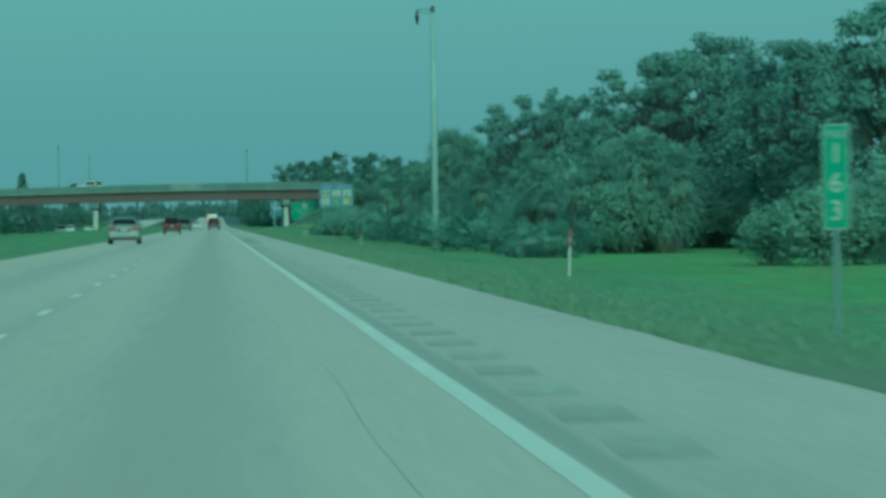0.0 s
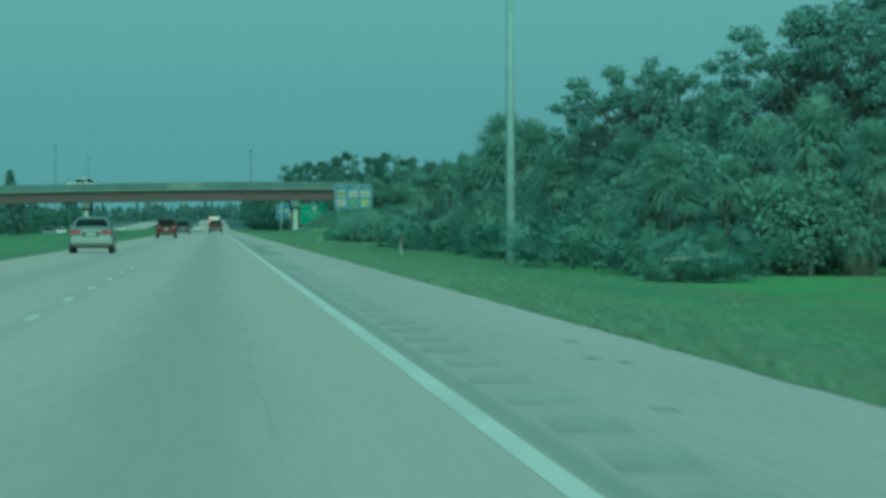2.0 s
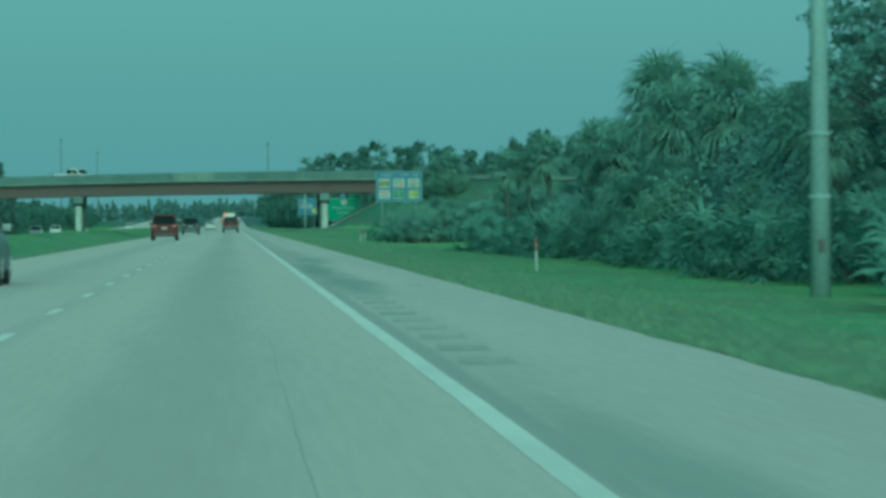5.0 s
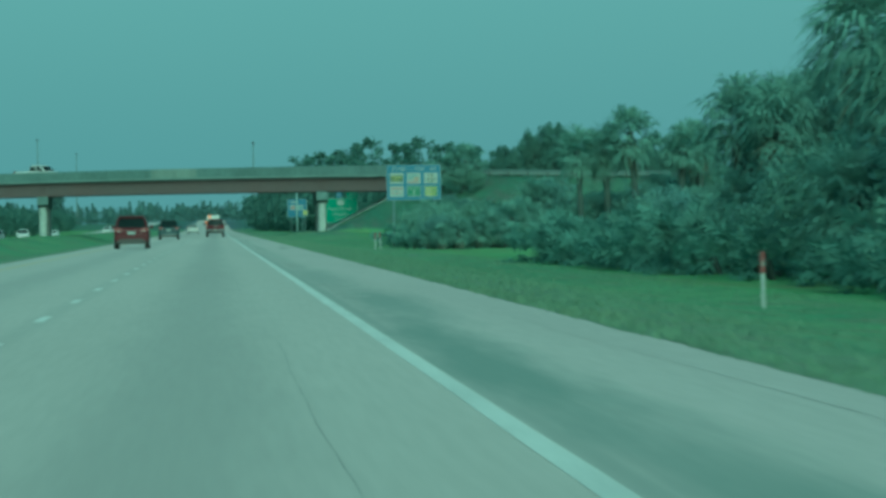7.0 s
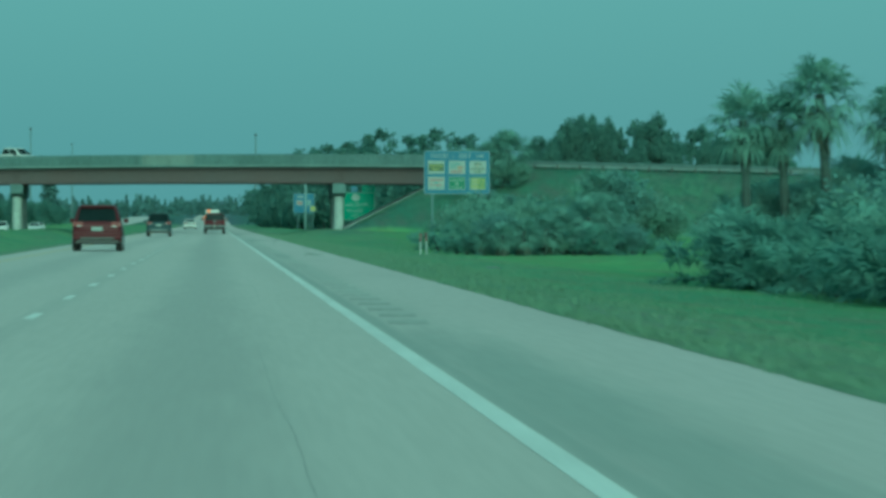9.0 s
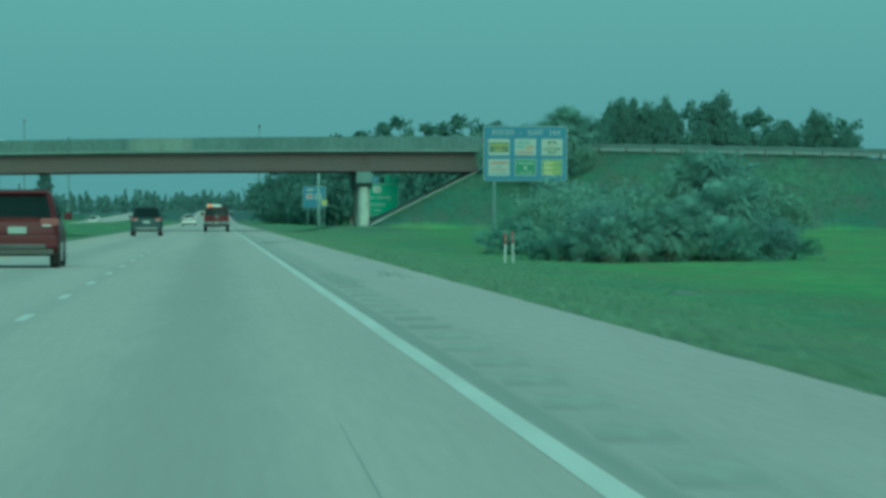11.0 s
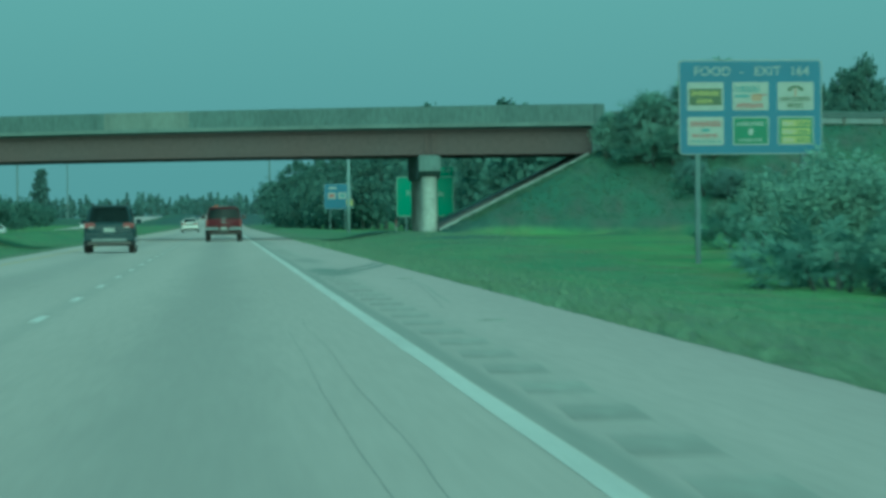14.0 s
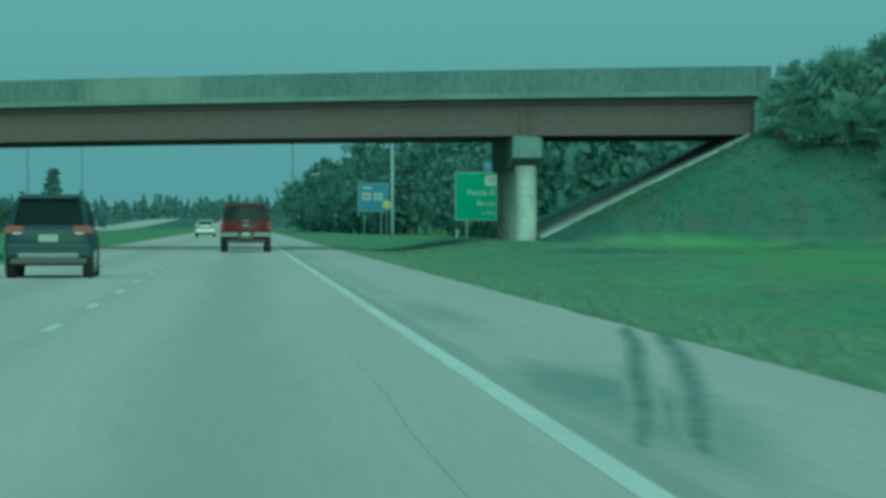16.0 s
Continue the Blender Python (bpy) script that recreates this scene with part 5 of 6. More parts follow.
def palm(name, h, seed, label, fronds=28, length=1.05, dead=3, stalk=0.95, low=-48, blades=22):
    """A cabbage palm: ringed trunk, round head of fan fronds, hanging dead ones."""
    global rng
    rng = np.random.default_rng(seed)
    t = thing(name, pose(0, 0, 0), label, "palm tree")
    lean = rng.uniform(-0.05, 0.05, 2) * h
    k = 9
    th = h - 1.1
    part("trunk", tube(bmesh.new(), [(lean[0] * (i / k) ** 2, lean[1] * (i / k) ** 2, -0.4 + (th + 0.4) * i / k) for i in range(k + 1)], [0.15 + (0.025 if i % 2 else 0) - 0.02 * i / k for i in range(k + 1)], 10), M["palm_bark"], t, "ringed grey trunk")
    top = np.array([lean[0], lean[1], th])
    for nm, mm, num, lo, hi, dr in (("crown", "palm", fronds, low, 84, 0.62), ("dead_fronds", "palm_dead", dead, -88, -68, 0.5)):
        V, Fc = [], []
        for i in range(num):
            az = i * 2.39996 + rng.uniform(-0.2, 0.2)
            el = radians(lo + (hi - lo) * ((i + 0.5) / num) ** 0.9)
            w_ = np.array([math.cos(az) * math.cos(el), math.sin(az) * math.cos(el), math.sin(el)])
            fan(V, Fc, top + np.array([0, 0, rng.uniform(-0.25, 0.1)]), w_, length * rng.uniform(0.75, 1.15), blades, dr * rng.uniform(0.5, 1.5), stalk * rng.uniform(0.7, 1.1))
        me = bpy.data.meshes.new(nm)
        me.from_pydata([tuple(v) for v in V], [], Fc)
        me.materials.append(M[mm])
        o = new(nm, me)
        o.parent = t
        if nm == "dead_fronds":
            tagged(o, "brown dead fronds hanging under the crown")
    return t


def palmetto(name, r, h, seed, label, n=76):
    """A low mound of fan fronds."""
    global rng
    rng = np.random.default_rng(seed)
    t = thing(name, pose(0, 0, 0), label, "shrub")
    V, Fc = [], []
    for i in range(n):
        az, rr = rng.uniform(0, math.tau), r * math.sqrt(rng.uniform(0, 1))
        el = radians(rng.uniform(-4, 74))
        root = np.array([rr * math.cos(az), rr * math.sin(az), rng.uniform(0, h * 0.62) * (1 - 0.5 * (rr / r) ** 2)])
        b = az + rng.uniform(-0.9, 0.9)
        fan(V, Fc, root, np.array([math.cos(b) * math.cos(el), math.sin(b) * math.cos(el), math.sin(el)]), rng.uniform(0.6, 0.9), 19, 0.4, rng.uniform(0.4, 0.8))
    me = bpy.data.meshes.new("fronds")
    me.from_pydata([tuple(v) for v in V], [], Fc)
    me.materials.append(M["palmetto"])
    o = new("fronds", me)
    o.parent = t
    for i in range(4):
        a = i * 1.6
        part("stem", tube(bmesh.new(), [(0.3 * r * math.cos(a), 0.3 * r * math.sin(a), -0.2), (0.5 * r * math.cos(a), 0.5 * r * math.sin(a), 0.4 * h)], [0.08, 0.06], 6), M["bark"], t)
    return t


def pine(name, h, seed, label):
    """A slim conifer with whorls of drooping branches and needle sprays."""
    global rng
    rng = np.random.default_rng(seed)
    t = thing(name, pose(0, 0, 0), label, "tree")
    wood = bmesh.new()
    tube(wood, [(0, 0, -0.5), (0, 0, h)], [0.016 * h, 0.02], 7)
    pts = []
    for i in range(34):
        z = h * (0.18 + 0.8 * (i / 34))
        ln = h * 0.19 * (1 - (i / 36)) ** 0.7 * rng.uniform(0.55, 1.2)
        a = i * 2.4 + rng.uniform(-0.3, 0.3)
        tip = (ln * math.cos(a), ln * math.sin(a), z + 0.12 * ln)
        tube(wood, [(0, 0, z), tip], [0.05, 0.02], 4, cap=False)
        for k in range(3):
            s = 0.45 + 0.27 * k
            pts.append(np.array([tip[0] * s, tip[1] * s, z + 0.12 * ln * s]) + rng.normal(size=(22, 3)) * h * 0.018)
    part("trunk", wood, M["bark"], t)
    cr = new("crown", leaf_mesh("crown", np.concatenate(pts), 0.06 * h ** 0.8, M["pine"], long=2.0))
    cr.parent = t
    return t


GROUPS = {}


def plant(proto, x, y, s=1.0, turn=None, sz=None, sink=0.0):
    # sz: height scale where it differs from the spread
    """Sets a copy of a grown plant down on the ground."""
    turn = random.uniform(0, 360) if turn is None else turn
    m = pose(x, y, ground(x, y) - sink, 0, 0, turn)
    if proto.name not in GROUPS:
        GROUPS[proto.name] = 0
        proto.matrix_basis = m @ Matrix.Diagonal((s, s, sz or s, 1))
        return proto
    c = copy_thing(proto, m)
    c.scale = (s, s, sz or s)
    return c


TALL = [broadleaf("broadleaf_tree", 11, 12.0, "leaf_dark", "tall dark green broadleaf tree with a wide tufted crown", base=0.22, nclump=130, per=130, size=0.15, tuft=0.62, seed=3),
        broadleaf("broadleaf_tree", 11, 8.0, "leaf", "tall green broadleaf tree with an open tufted crown", base=0.25, nclump=100, per=130, size=0.15, tuft=0.62, seed=11),
        broadleaf("broadleaf_tree", 11, 10.5, "leaf_dark", "wide dark green tree at the edge of the woods", base=0.12, nclump=125, per=130, size=0.16, tuft=0.7, seed=19)]
DOME = broadleaf("broadleaf_tree", 10, 12.5, "leaf", "tall tree with an open dome of small leaf tufts", base=0.50, nclump=120, per=100, size=0.13, tuft=0.52, seed=27, dome=True)
SHRUB = [broadleaf("shrub", 3.2, 4.2, "leaf_shrub", "dense green roadside shrub reaching the ground", "shrub", base=0.06, nclump=52, per=76, size=0.12, tuft=0.8, seed=5, shoots=0.7),
         broadleaf("shrub", 3.6, 4.6, "leaf_dark", "dense dark green shrub at the edge of the grass", "shrub", base=0.05, nclump=58, per=76, size=0.125, tuft=0.85, seed=8, shoots=0.8),
         broadleaf("shrub", 2.2, 3.8, "leaf_shrub", "low spreading light green shrub", "shrub", base=0.05, nclump=48, per=84, size=0.115, tuft=0.75, seed=15, shoots=0.6)]
# coarser growth for the woods that stay far off
WOOD = [broadleaf("broadleaf_tree", 11, 12.0, "leaf_far", "dark green broadleaf tree with a wide crown", base=0.22, nclump=70, per=38, size=0.3, tuft=0.8, seed=3),
        broadleaf("broadleaf_tree", 11, 8.0, "leaf_far", "green broadleaf tree with an open crown", base=0.25, nclump=65, per=44, size=0.27, tuft=0.8, seed=11),
        broadleaf("broadleaf_tree", 11, 10.5, "leaf_far", "round dark green tree beyond the overpass", base=0.3, nclump=70, per=38, size=0.3, tuft=0.85, seed=19)]
ROUND = [broadleaf("broadleaf_tree", 11, 8.0, "leaf_far", "round dense dark tree beyond the embankment", base=0.38, nclump=150, per=60, size=0.24, tuft=1.05, seed=37, dome=True),
         broadleaf("broadleaf_tree", 11, 10.0, "leaf_far", "flat-topped umbrella tree on bare spreading limbs", base=0.62, nclump=70, per=80, size=0.2, tuft=0.95, seed=43, dome=True)]
COPSE = [broadleaf("broadleaf_tree", 11, 11.0, "leaf_far", "dark green broadleaf tree beyond the median", base=0.22, nclump=48, per=20, size=0.5, tuft=0.9, seed=23),
         broadleaf("broadleaf_tree", 11, 8.5, "leaf_far", "green broadleaf tree beyond the median", base=0.25, nclump=42, per=20, size=0.48, tuft=0.9, seed=29)]
BRUSH = [broadleaf("shrub", 3.2, 4.2, "leaf_far", "green shrub at the foot of the woods", "shrub", base=0.06, nclump=40, per=26, size=0.25, tuft=0.85, seed=5, shoots=0.7),
         broadleaf("shrub", 3.6, 4.6, "leaf_far", "dark green shrub at the foot of the woods", "shrub", base=0.05, nclump=40, per=26, size=0.26, tuft=0.9, seed=8, shoots=0.8)]
PALM = [palm("cabbage_palm", 6.5, 21, "cabbage palm with a round head of fan fronds", fronds=40, length=1.15),
        palm("cabbage_palm", 6.5, 33, "cabbage palm with ringed grey trunk and drooping fans", fronds=40, length=1.2, dead=4),
        palm("cabbage_palm", 6.5, 47, "bushy cabbage palm among the shrubs", fronds=40, length=1.2),
        palm("cabbage_palm", 3.0, 58, "young cabbage palm with fans hanging round a short trunk", fronds=54, length=0.8, dead=3, stalk=1.0, blades=28)]
SLIM = [palm("cabbage_palm", 6.5, 71, "slender cabbage palm with a small starry head of fans", fronds=34, length=0.95, dead=2, stalk=0.8, low=-62),
        palm("cabbage_palm", 6.5, 83, "slender cabbage palm with a bare grey trunk", fronds=30, length=0.92, dead=2, stalk=0.85, low=-55)]
LOW = [palmetto("palmetto", 2.0, 2.2, 4, "low clump of saw palmetto fans"), palmetto("palmetto", 2.6, 2.8, 9, "thick clump of palmetto fans at the wood's edge", 90)]
PINE = [pine("pine_tree", 13, 2, "dark slim pine tree in the distance"), pine("pine_tree", 13, 6, "ragged dark pine tree in the distance")]

random.seed(11)
# (kind, which, x, y, height)
H0 = {"T": 11.0, "S": 3.2, "P": 6.5, "L": 2.4, "N": 13.0, "D": 10.0}
SETS = {"T": TALL, "S": SHRUB, "P": PALM, "L": LOW, "N": PINE, "D": [DOME]}
STAND = [
    ("D", 0, 22.4, 285, 10.3), ("D", 0, 24.9, 289, 9.6), ("T", 2, 29.8, 254, 13.0), ("D", 0, 27.3, 250, 11.4), ("T", 2, 31.4, 228, 11.5), ("T", 0, 34.2, 236, 11.6), ("T", 1, 32.5, 200, 12.4), ("T", 0, 36.0, 205, 11.5),
    ("T", 1, 25.5, 275, 6.6), ("T", 2, 21.6, 281, 6.4), ("T", 0, 24.0, 283, 6.8), ("T", 1, 26.5, 305, 9.2), ("T", 0, 22.0, 302, 7.6), ("T", 2, 33.5, 262, 11.4), ("T", 1, 27.0, 340, 7.2),
    ("P", 0, 19.2, 347, 9.0), ("P", 2, 20.3, 340, 7.6), ("P", 1, 21.5, 334, 7.0), ("P", 2, 18.2, 331, 7.4), ("P", 0, 19.6, 322, 8.0),
    ("P", 2, 18.9, 338, 6.2), ("P", 2, 18.5, 361, 6.2), ("P", 0, 19.6, 366, 6.6), ("P", 1, 21.2, 368, 7.0), ("P", 2, 22.6, 364, 7.2), ("P", 1, 20.6, 345, 7.6), ("P", 0, 21.4, 351, 7.4), ("P", 2, 18.4, 368, 6.6), ("P", 1, 20.0, 374, 6.4), ("P", 0, 21.5, 360, 7.0), 
    ("P", 2, 19.0, 296, 6.0), ("P", 0, 18.0, 284, 5.2), ("P", 1, 20.6, 274, 6.2), ("P", 2, 22.0, 288, 6.6),
    ("L", 0, 19.5, 602, 1.9), ("S", 0, 20.4, 604, 2.4), ("L", 1, 14.2, 541, 1.9), ("S", 2, 21.5, 149, 3.6), ("S", 2, 23.5, 152, 4.0), ("S", 2, 20.2, 153, 2.8), ("S", 0, 25.5, 156, 3.6),
]
for kind, i, x, y, h in STAND:
    s = h / H0[kind]
    plant(SETS[kind][i], x, y, s)
for x, y, h in ((35, 1100, 18), (41, 1020, 16.5), (47, 965, 14), (70, 905, 15), (29, 1150, 16.5), (24, 1276, 18), (80, 900, 14)):
    plant(WOOD[2 if h > 16 else int(x) % 3], x, y, h / 10.2)
# the wood's edge: shrubs and palmettos from near the mile marker to the palms
y = 150.0
while y < 405:
    x = (28.0 if y < 207 else 16.4 if y < 238 else 18.2 if y < 268 else 17.4) + 1.2 * noise.noise((y * 0.03, 1, 1))
    late = y > 384
    if late:
        x = 15.2 + 3.0 * random.random()
    k = random.random()
    if k < 0.22:
        plant(SHRUB[random.randrange(3)], x + random.uniform(-0.8, 1.2), y, random.uniform(0.7, 1.15) * (0.62 if late else 1))
    elif k < 0.8 or late:
        plant(LOW[random.randrange(2)], x + random.uniform(-0.8, 1.0), y, random.uniform(0.75, 1.25) * (0.8 if late else 1))
    else:
        plant(PALM[random.randrange(3)], x + random.uniform(0.5, 2.0), y, random.uniform(0.5, 0.75))
    if not late:
        if random.random() < 0.4:
            plant(SHRUB[random.randrange(2)], x + random.uniform(2.5, 5.0), y + random.uniform(-2, 2), random.uniform(1.1, 1.5))
        else:
            plant(PALM[3], x + random.uniform(1.8, 4.0), y + random.uniform(-2, 2), random.uniform(0.85, 1.2))
            plant(PALM[3], x + random.uniform(4.0, 6.5), y + random.uniform(-2, 2), random.uniform(1.1, 1.45))
        if random.random() < 0.5:
            plant(PALM[random.randrange(3)], x + random.uniform(3, 7), y + random.uniform(-2, 2), random.uniform(0.75, 1.0))
        if random.random() < 0.42:
            plant(WOOD[random.randrange(3)], x + random.uniform(8, 24), y + random.uniform(-3, 3), random.uniform(0.45, 0.65))
    y += random.uniform(2.6, 4.2)
for i in range(8):
    plant(LOW[i % 2], random.uniform(15.3, 20.0), random.uniform(397, 406), random.uniform(0.8, 1.2))
for i in range(12):
    plant((SHRUB[i % 3], PALM[3])[i % 4 == 0], random.uniform(18.6, 24.5), random.uniform(408, 424), random.uniform(0.75, 1.05))
for x, y, s in ((18.3, 427, 1.1), (19.8, 429, 1.15), (21.0, 428, 1.25), (22.2, 430, 1.4), (23.6, 428, 1.45), (17.3, 425, 0.95), (24.8, 430, 1.55), (20.2, 424, 1.05), (22.8, 423, 1.15)):
    plant(PALM[3], x, y, s)
for x, y, s in ((17.8, 346, 1.3), (18.8, 343, 1.4), (17.6, 337, 1.25), (19.4, 335, 1.45), (18.2, 326, 1.3), (20.4, 349, 1.5), (22.6, 352, 1.5), (18.6, 356, 1.25), (20.0, 359, 1.3), (21.8, 362, 1.4), (18.2, 366, 1.2), (19.8, 368, 1.3)):
    plant(PALM[3], x, y, s)
for i, x, y, s in ((0, 17.5, 424, 0.97), (1, 20.2, 424, 1.13), (0, 18.9, 425, 0.98), (0, 22.5, 426, 1.0), (1, 23.7, 427, 1.04)):
    plant(SLIM[i], x, y, s)
# dark undergrowth where the wood stands back from the road
for k in range(9):
    x, y = 24.4 + 1.05 * k, 240 + 2.5 * math.sin(2.1 * k)
    plant(SHRUB[(1, 1, 0)[k % 3]], x, y, 0.72 + 0.16 * ((k * 5) % 4))
    plant(SHRUB[1], x + 0.9, y + 8, 1.35 + 0.12 * ((k * 3) % 4))
# thicket near the food sign
for i in range(24):
    x = 14.3 + 10.5 * random.random() ** 0.9
    y = 518 + 0.9 * (x - 12.8) + 26 * random.random() ** 1.5
    if i % 5 < 2:
        plant(LOW[i % 2], x, y, random.uniform(0.6, 0.9))
    else:
        plant(SHRUB[random.randrange(3)], x, y, random.uniform(0.4, 0.66))
for x, y, s in ((21.6, 530, 1.15), (20.6, 533, 0.95), (22.8, 534, 1.2), (15.9, 519.5, 0.62), (17.2, 521, 0.74), (18.6, 523.5, 0.8), (14.9, 521, 0.5), (19.8, 526, 0.9)):
    plant(PALM[3], x, y, s)
for x, y, s in ((14.6, 522, 0.7), (13.9, 523, 0.55), (20.5, 531, 1.0)):
    plant(LOW[0], x, y, s)
# bushes on the embankment
for k, x, y, s in ((3, 29.2, 604, 1.8), (1, 30.4, 603.5, 1.35), (0, 28.0, 604.5, 1.1), (3, 31.9, 603, 1.3), (2, 33.3, 602.5, 1.2), (0, 34.6, 602, 0.7)):
    plant(PALM[3] if k == 3 else SHRUB[k], x, y, s)
for x, y, s in ((15.5, 536, 0.72), (16.8, 537, 0.76), (17.9, 538, 0.8), (15.9, 556, 0.82), (17.2, 556, 0.86), (18.7, 557, 0.9), (20.4, 557, 0.95), (16.8, 562, 0.95), (17.7, 566, 1.0), (18.7, 569, 0.95)):
    plant(SHRUB[0], x, y, s)
for x, y, s in ((23.4, 668.6, 0.9), (25.4, 667.8, 0.8)):
    plant(LOW[1], x, y, s)
for x, y, s in ((21.2, 671.0, 0.85), (24.9, 668.2, 0.8), (22.2, 669.8, 0.75), (27.2, 667.4, 0.9)):
    plant(SHRUB[2], x, y, s)
for x, y, s in ((20.9, 671.4, 0.8), (21.9, 670.6, 0.85), (24.2, 668.6, 0.75), (26.7, 668.4, 1.6), (22.6, 669.3, 1.25), (24.9, 669.2, 1.3), (22.9, 670.2, 1.1)):
    plant(PALM[3], x, y, s)
# low growth draping the bank beside the abutment
for k, x, y, s in ((1, 24.6, 664.5, 0.5), (1, 26.0, 662.0, 0.55), (0, 27.3, 660.0, 0.6), (1, 28.6, 658.0, 0.6), (0, 25.4, 659.0, 0.42), (1, 29.8, 655.5, 0.62), (0, 27.6, 655.5, 0.45), (1, 31.0, 658.0, 0.6)):
    plant(SHRUB[k], x, y, s, sz=0.8 * s)
for x, y, s in ((25.2, 663.2, 0.6), (28.0, 661.5, 0.65), (30.2, 659.0, 0.7), (26.6, 657.8, 0.5)):
    plant(LOW[0], x, y, s)
# woods beyond the overpass
for x, y, s, sz in ((44.0, 846, 0.7, 1.18), (51.5, 840, 0.75, 1.2), (59.0, 846, 0.75, 1.22), (63.0, 850, 0.7, 1.1), (67.5, 852, 0.8, 1.2), (54.0, 838, 0.7, 1.36), (46.2, 836, 0.65, 1.3)):
    plant(WOOD[2], x, y, s, sz=sz)
for x, y, s, sz in ((52.8, 794, 0.82, 1.28), (44.8, 790, 0.6, 1.17), (42.6, 791, 0.54, 1.2), (48.6, 800, 0.45, 1.18), (47.0, 792, 0.54, 1.22), (50.6, 789, 0.5, 0.95), (40.2, 788, 0.55, 0.95), (36.8, 786, 0.6, 0.85),
                    (55.8, 793, 0.3, 0.86), (58.8, 790, 0.45, 0.98), (62.7, 790, 0.58, 1.1), (60.6, 793, 0.5, 0.95), (66.0, 790, 0.6, 0.95)):
    plant(ROUND[0], x, y, s, sz=sz)
plant(ROUND[1], 39.6, 800, 0.52, sz=1.06)
plant(ROUND[1], 58.3, 950, 0.9, sz=1.66)
plant(WOOD[2], 54.5, 948, 0.5, sz=1.4)
plant(WOOD[2], 62.5, 955, 0.55, sz=1.35)
for i in range(32):
    y = 780 + 460 * random.random()
    x = 24 + 0.004 * (y - 760) + 45 * random.random() ** 1.2
    plant(WOOD[random.randrange(3)], x, y, random.uniform(0.85, 1.3) * (0.68 if y < 950 else 1.0))
for i in range(30):
    y = 770 + 240 * i / 30
    plant(BRUSH[random.randrange(2)], 24.0 + random.uniform(-1, 2), y, random.uniform(1.4, 2.4))
for i in range(34):
    y = 1025 + 190 * i / 34
    plant(BRUSH[random.randrange(2)], 18.5 - 8.0 * smooth01(1030, 1180, y) + random.uniform(-0.5, 2), y, random.uniform(1.2, 2.2))
for i in range(16):
    y = 1040 + 10 * i
    plant(WOOD[i % 3], 22.0 - 8.5 * smooth01(1040, 1190, y) + random.uniform(-1, 3), y, random.uniform(0.8, 1.15))
# far woods along the median side and the horizon
for i in range(26):
    y = 950 + 700 * random.random()
    plant(COPSE[random.randrange(2)] if random.random() < 0.7 else PINE[random.randrange(2)], -50 - 40 * random.random() ** 1.5 - 0.01 * (y - 950), y, random.uniform(0.5, 0.8))
for i in range(70):
    y = 720 + 13 * i + random.uniform(-4, 4)
    plant(BRUSH[random.randrange(2)], -44 - 8 * random.random(), y, random.uniform(1.0, 1.8))
    if i % 2:
        plant(COPSE[random.randrange(2)], -52 - 14 * random.random(), y, random.uniform(0.4, 0.62))
plant(PINE[0], -40.5, 905, 0.85, sz=1.02)
plant(PINE[1], -38.4, 908, 0.72, sz=0.62)
plant(PINE[1], -62.0, 1900, 1.75, sz=1.36)


def far_woods(num):
    """The wooded skyline: ragged pines and rounder trees, each a trunk with sprays."""
    global rng
    rng = np.random.default_rng(91)
    pts, wood = [], bmesh.new()
    for i in range(num):
        x = -330 + 460 * i / num + rng.uniform(-3, 3)
        y = 2350 + rng.uniform(-150, 200)
        z0 = ground(x, y)
        slim = rng.random() < 0.5
        h = rng.uniform(6.5, 10.5) if slim else rng.uniform(5.0, 8.0)
        w_ = rng.uniform(1.1, 1.7) if slim else rng.uniform(2.2, 3.6)
        tube(wood, [(x, y, z0 - 0.5), (x, y, z0 + 0.9 * h)], [0.2, 0.06], 4, cap=False)
        u = rng.random((70, 1))
        a = rng.uniform(0, math.tau, (70, 1))
        r = w_ * np.sqrt(rng.random((70, 1))) * ((1.08 - u) if slim else np.sqrt(np.clip(1.0 - (2 * u - 0.9) ** 2, 0.05, 1)))
        pts.append(np.concatenate([x + r * np.cos(a), y + r * np.sin(a), z0 + h * (0.1 + 0.9 * u)], 1))
    t = thing("far_woods", pose(0, 0, 0), "dark ragged line of distant pines and broad trees", "woods", kind="stuff")
    part("trunks", wood, M["bark"], t)
    o = new("crowns", leaf_mesh("crowns", np.concatenate(pts), 0.95, M["pine"]))
    o.parent = t


far_woods(720)

# ---- grass creeping over the shoulder's edge ----
fringe = strip("grass_fringe", PAVE_R - 0.03, PAVE_R + 0.35, -20, 700, -0.002, M["grass"], step=0.6, wob=0.07)
tagged(fringe, "ragged edge of grass creeping over the shoulder", "grass", kind="stuff")

rng = np.random.default_rng(41)


def turf_blades(name, spots, tall, material, label):
    """Upright bent blades, a folded pair of triangles each, rooted at the given places."""
    p = np.array([(x, y, ground(x, y) - 0.01) for x, y in spots])
    n = len(p)
    a = rng.uniform(0, math.tau, n)
    hgt = (tall * rng.uniform(0.5, 1.3, n))[:, None]
    side = np.stack([np.cos(a), np.sin(a), np.zeros(n)], 1) * (0.35 * hgt)
    lean = np.concatenate([rng.normal(size=(n, 2)) * 0.35, np.ones((n, 1))], 1) * hgt
    v = np.stack([p - side * 0.5, p + side * 0.5, p + lean * 0.7 + side * 0.5, p + lean], 1).reshape(-1, 3)
    k = np.arange(n) * 4
    me = bpy.data.meshes.new(name)
    me.from_pydata(v.tolist(), [], np.concatenate([np.stack([k, k + 1, k + 2], 1), np.stack([k, k + 2, k + 3], 1)]).tolist())
    me.materials.append(material)
    tagged(new(name, me), label, "grass", kind="stuff")


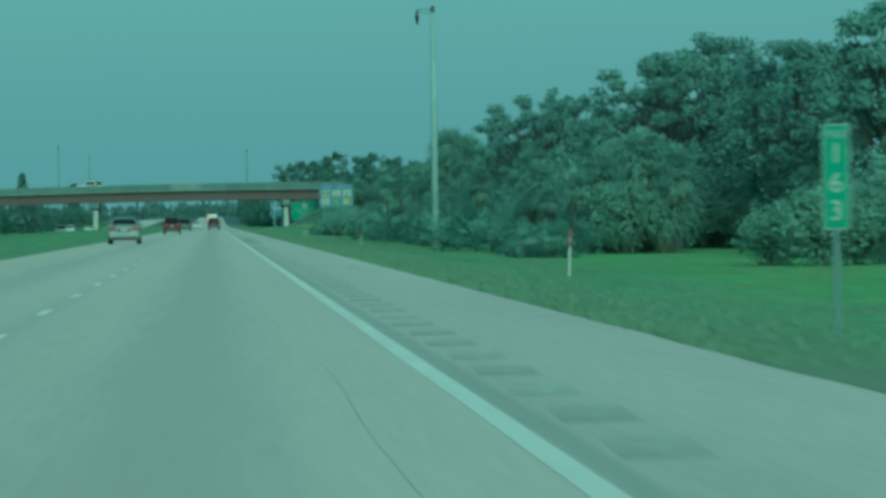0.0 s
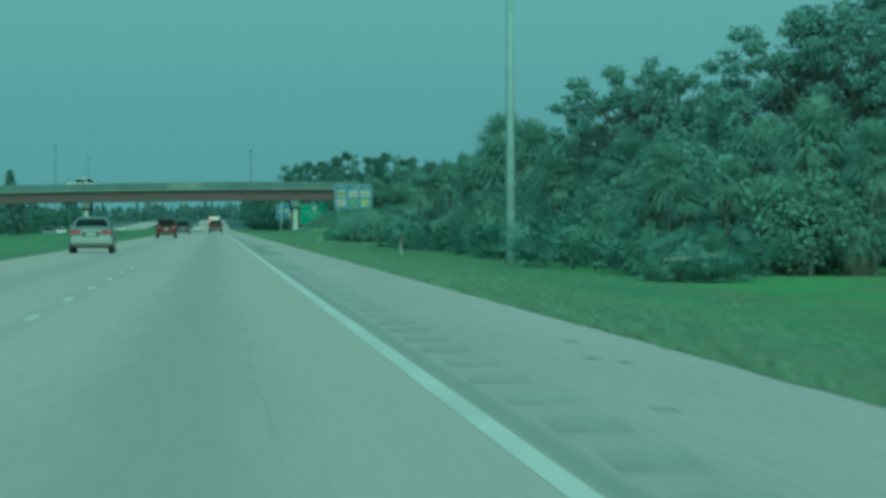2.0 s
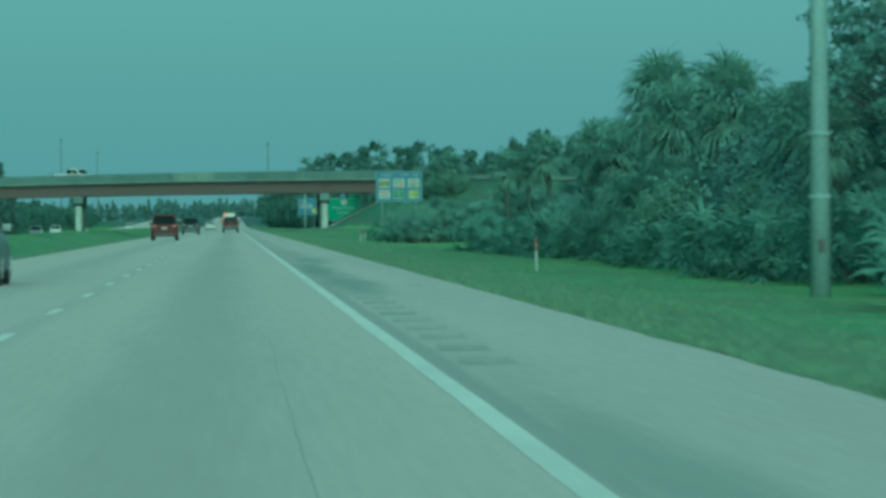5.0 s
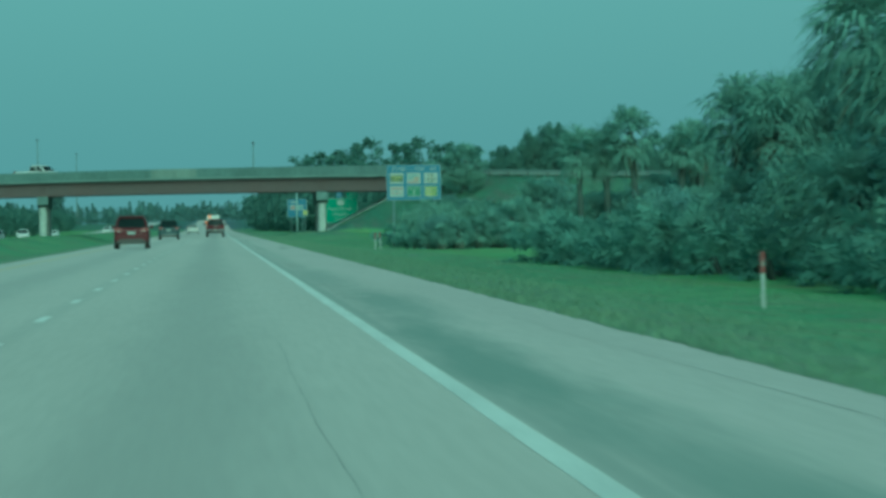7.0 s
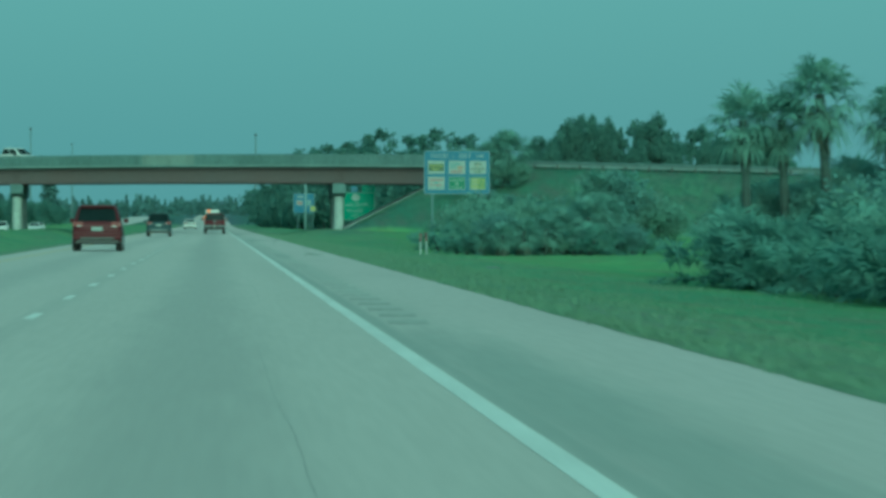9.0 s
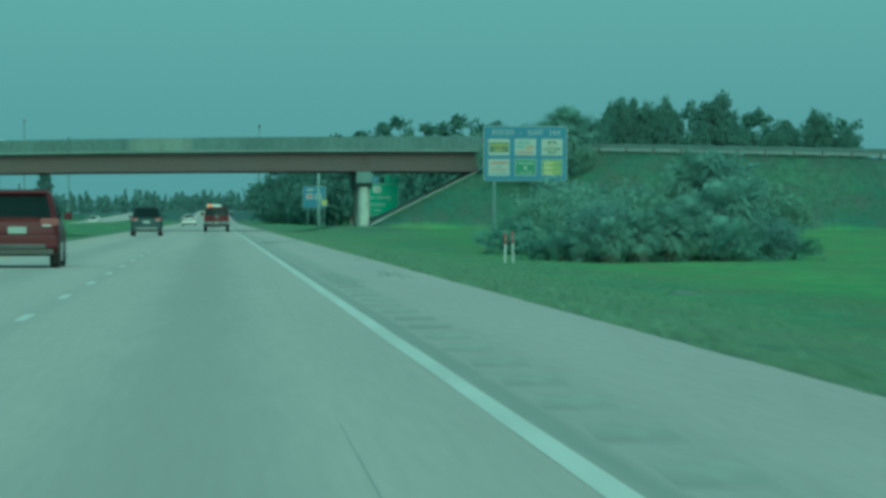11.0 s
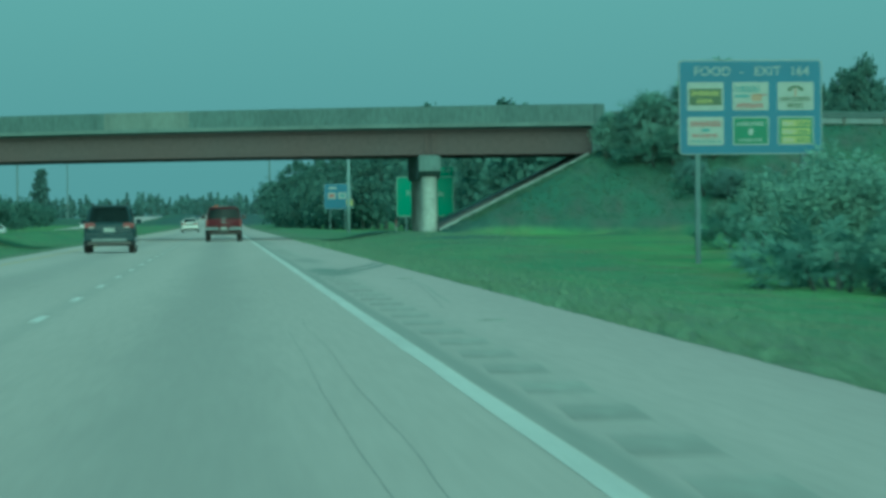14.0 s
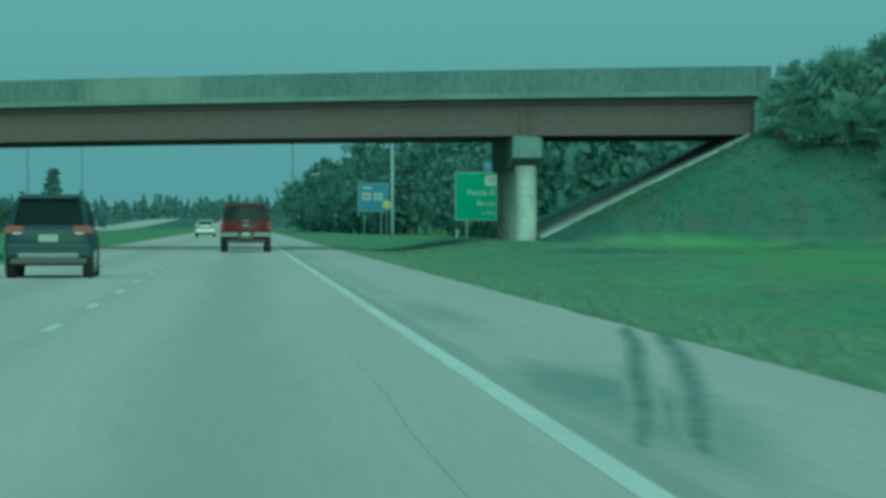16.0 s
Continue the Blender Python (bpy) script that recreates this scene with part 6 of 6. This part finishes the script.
turf_blades("verge_grass", [(PAVE_R + 0.02 + 9.5 * float(u) ** 1.7, float(y)) for u, y in zip(rng.random(80000), rng.uniform(30, 690, 80000))], 0.068, M["blade"], "short green grass blades on the roadside verge")
turf_blades("verge_edge_grass", [(PAVE_R - 0.06 + 0.5 * float(u), float(y)) for u, y in zip(rng.random(16000), rng.uniform(30, 690, 16000))], 0.075, M["blade"], "tufted grass leaning over the shoulder's edge")

# torn tyre scraps lying on the shoulder
sc = bmesh.new()
g = np.random.default_rng(3)
for i in range(70):
    x, y = 3.33 + g.normal() * 0.17, 429 + g.normal() * 2.6
    a, l, w_ = g.uniform(0, 3.14), g.uniform(0.012, 0.05), g.uniform(0.006, 0.014)
    c_, s_ = math.cos(a), math.sin(a)
    vs = [sc.verts.new((x + c_ * u * l - s_ * v * w_, y + s_ * u * l + c_ * v * w_, z)) for z in (-0.004, 0.004) for u, v in ((-1, -1), (1, -0.7), (1.1, 0.8), (-0.8, 1))]
    for f in ((3, 2, 1, 0), (4, 5, 6, 7), (0, 1, 5, 4), (1, 2, 6, 5), (2, 3, 7, 6), (3, 0, 4, 7)):
        sc.faces.new([vs[k] for k in f])
tagged(link("tyre_scraps", sc, M["stain"]), "scattered torn black tyre scraps on the shoulder", "debris", kind="stuff")

# a pale pole lying at the wood's edge
pr_ = thing("fallen_pole", pose(14.9, 196, 0), "weathered pale pole lying at the edge of the shrubs", "pole")
part("shaft", tube(bmesh.new(), [(-0.8, 0.0, -0.05), (0.1, 0.2, 0.02), (0.95, 0.3, 0.14)], [0.045, 0.04, 0.03], 8), M["bark_pale"], pr_)
part("branch", tube(bmesh.new(), [(0.3, 0.25, 0.03), (0.5, 0.7, -0.4), (0.55, 0.9, -0.85)], [0.03, 0.025, 0.02], 6), M["bark"], pr_)
for x, y, s in ((14.1, 195.6, 0.42), (15.1, 195.7, 0.45), (16.0, 196.2, 0.5), (15.4, 197.2, 0.6)):
    plant(LOW[0], x, y, s)

# pale drain slab in the verge
dz = ground(10.3, 442)
slab_ = thing("drain_slab", pose(10.3, 442, dz), "small pale concrete drain slab set in the grass", "drain cover")
part("surround", boxed(-0.3, 0.3, -0.55, 0.55, -0.3, 0.04, bev=0.03), M["concrete"], slab_)
part("lid", boxed(-0.2, 0.2, -0.4, 0.4, 0.04, 0.07, bev=0.015), M["concrete_new"], slab_)

# small scraps on the shoulder
for x, y, r in ((3.13, 97.7, 0.05), (2.7, 88.2, 0.05), (3.3, 96.6, 0.03), (3.37, 102.7, 0.03)):
    bm = bmesh.new()
    for k in range(5):
        a = k * 1.3
        box(bm, x + r * math.cos(a) - 0.02, x + r * math.cos(a) + 0.03, y + 5 * r * math.sin(a) - 0.05, y + 5 * r * math.sin(a) + 0.05, -0.005, 0.004 + 0.003 * (k % 3))
    tagged(link("rubber_scrap", bm, M["stain"]), "small dark rubber scrap on the paved shoulder", "debris")

for x, y in ((3.22, 231.2), (3.69, 459.1), (2.85, 489.8), (3.35, 522.9)):
    bm = bmesh.new()
    for k in range(4):
        box(bm, x - 0.14 + 0.07 * k, x - 0.06 + 0.07 * k, y - 0.05 + 0.03 * (k % 2), y + 0.05, -0.005, 0.004 + 0.004 * (k % 2))
    tagged(link("tyre_strip", bm, M["stain"]), "short dark strip of torn tyre on the shoulder", "debris")

# rough weeds standing on the embankment
rng = np.random.default_rng(77)
pts = []
while len(pts) < 15000:
    x, y = float(rng.uniform(12, 48)), float(rng.uniform(636, 684))
    z = ground(x, y)
    if 1.0 < z < 6.0 and y < front(x) - 0.4:
        pts.append((x, y, z + float(rng.uniform(-0.01, 0.07))))
me = leaf_mesh("bank_weeds", np.array(pts), 0.075, M["weed_blade"])
tagged(new("bank_weeds", me), "rough green weeds growing over the embankment slope", "weeds", kind="stuff")

for p in list(TALL) + SHRUB + WOOD + COPSE + BRUSH + PALM + SLIM + ROUND + LOW + PINE + [DOME]:
    if p.name not in GROUPS:
        print("error: unused plant", p.name)
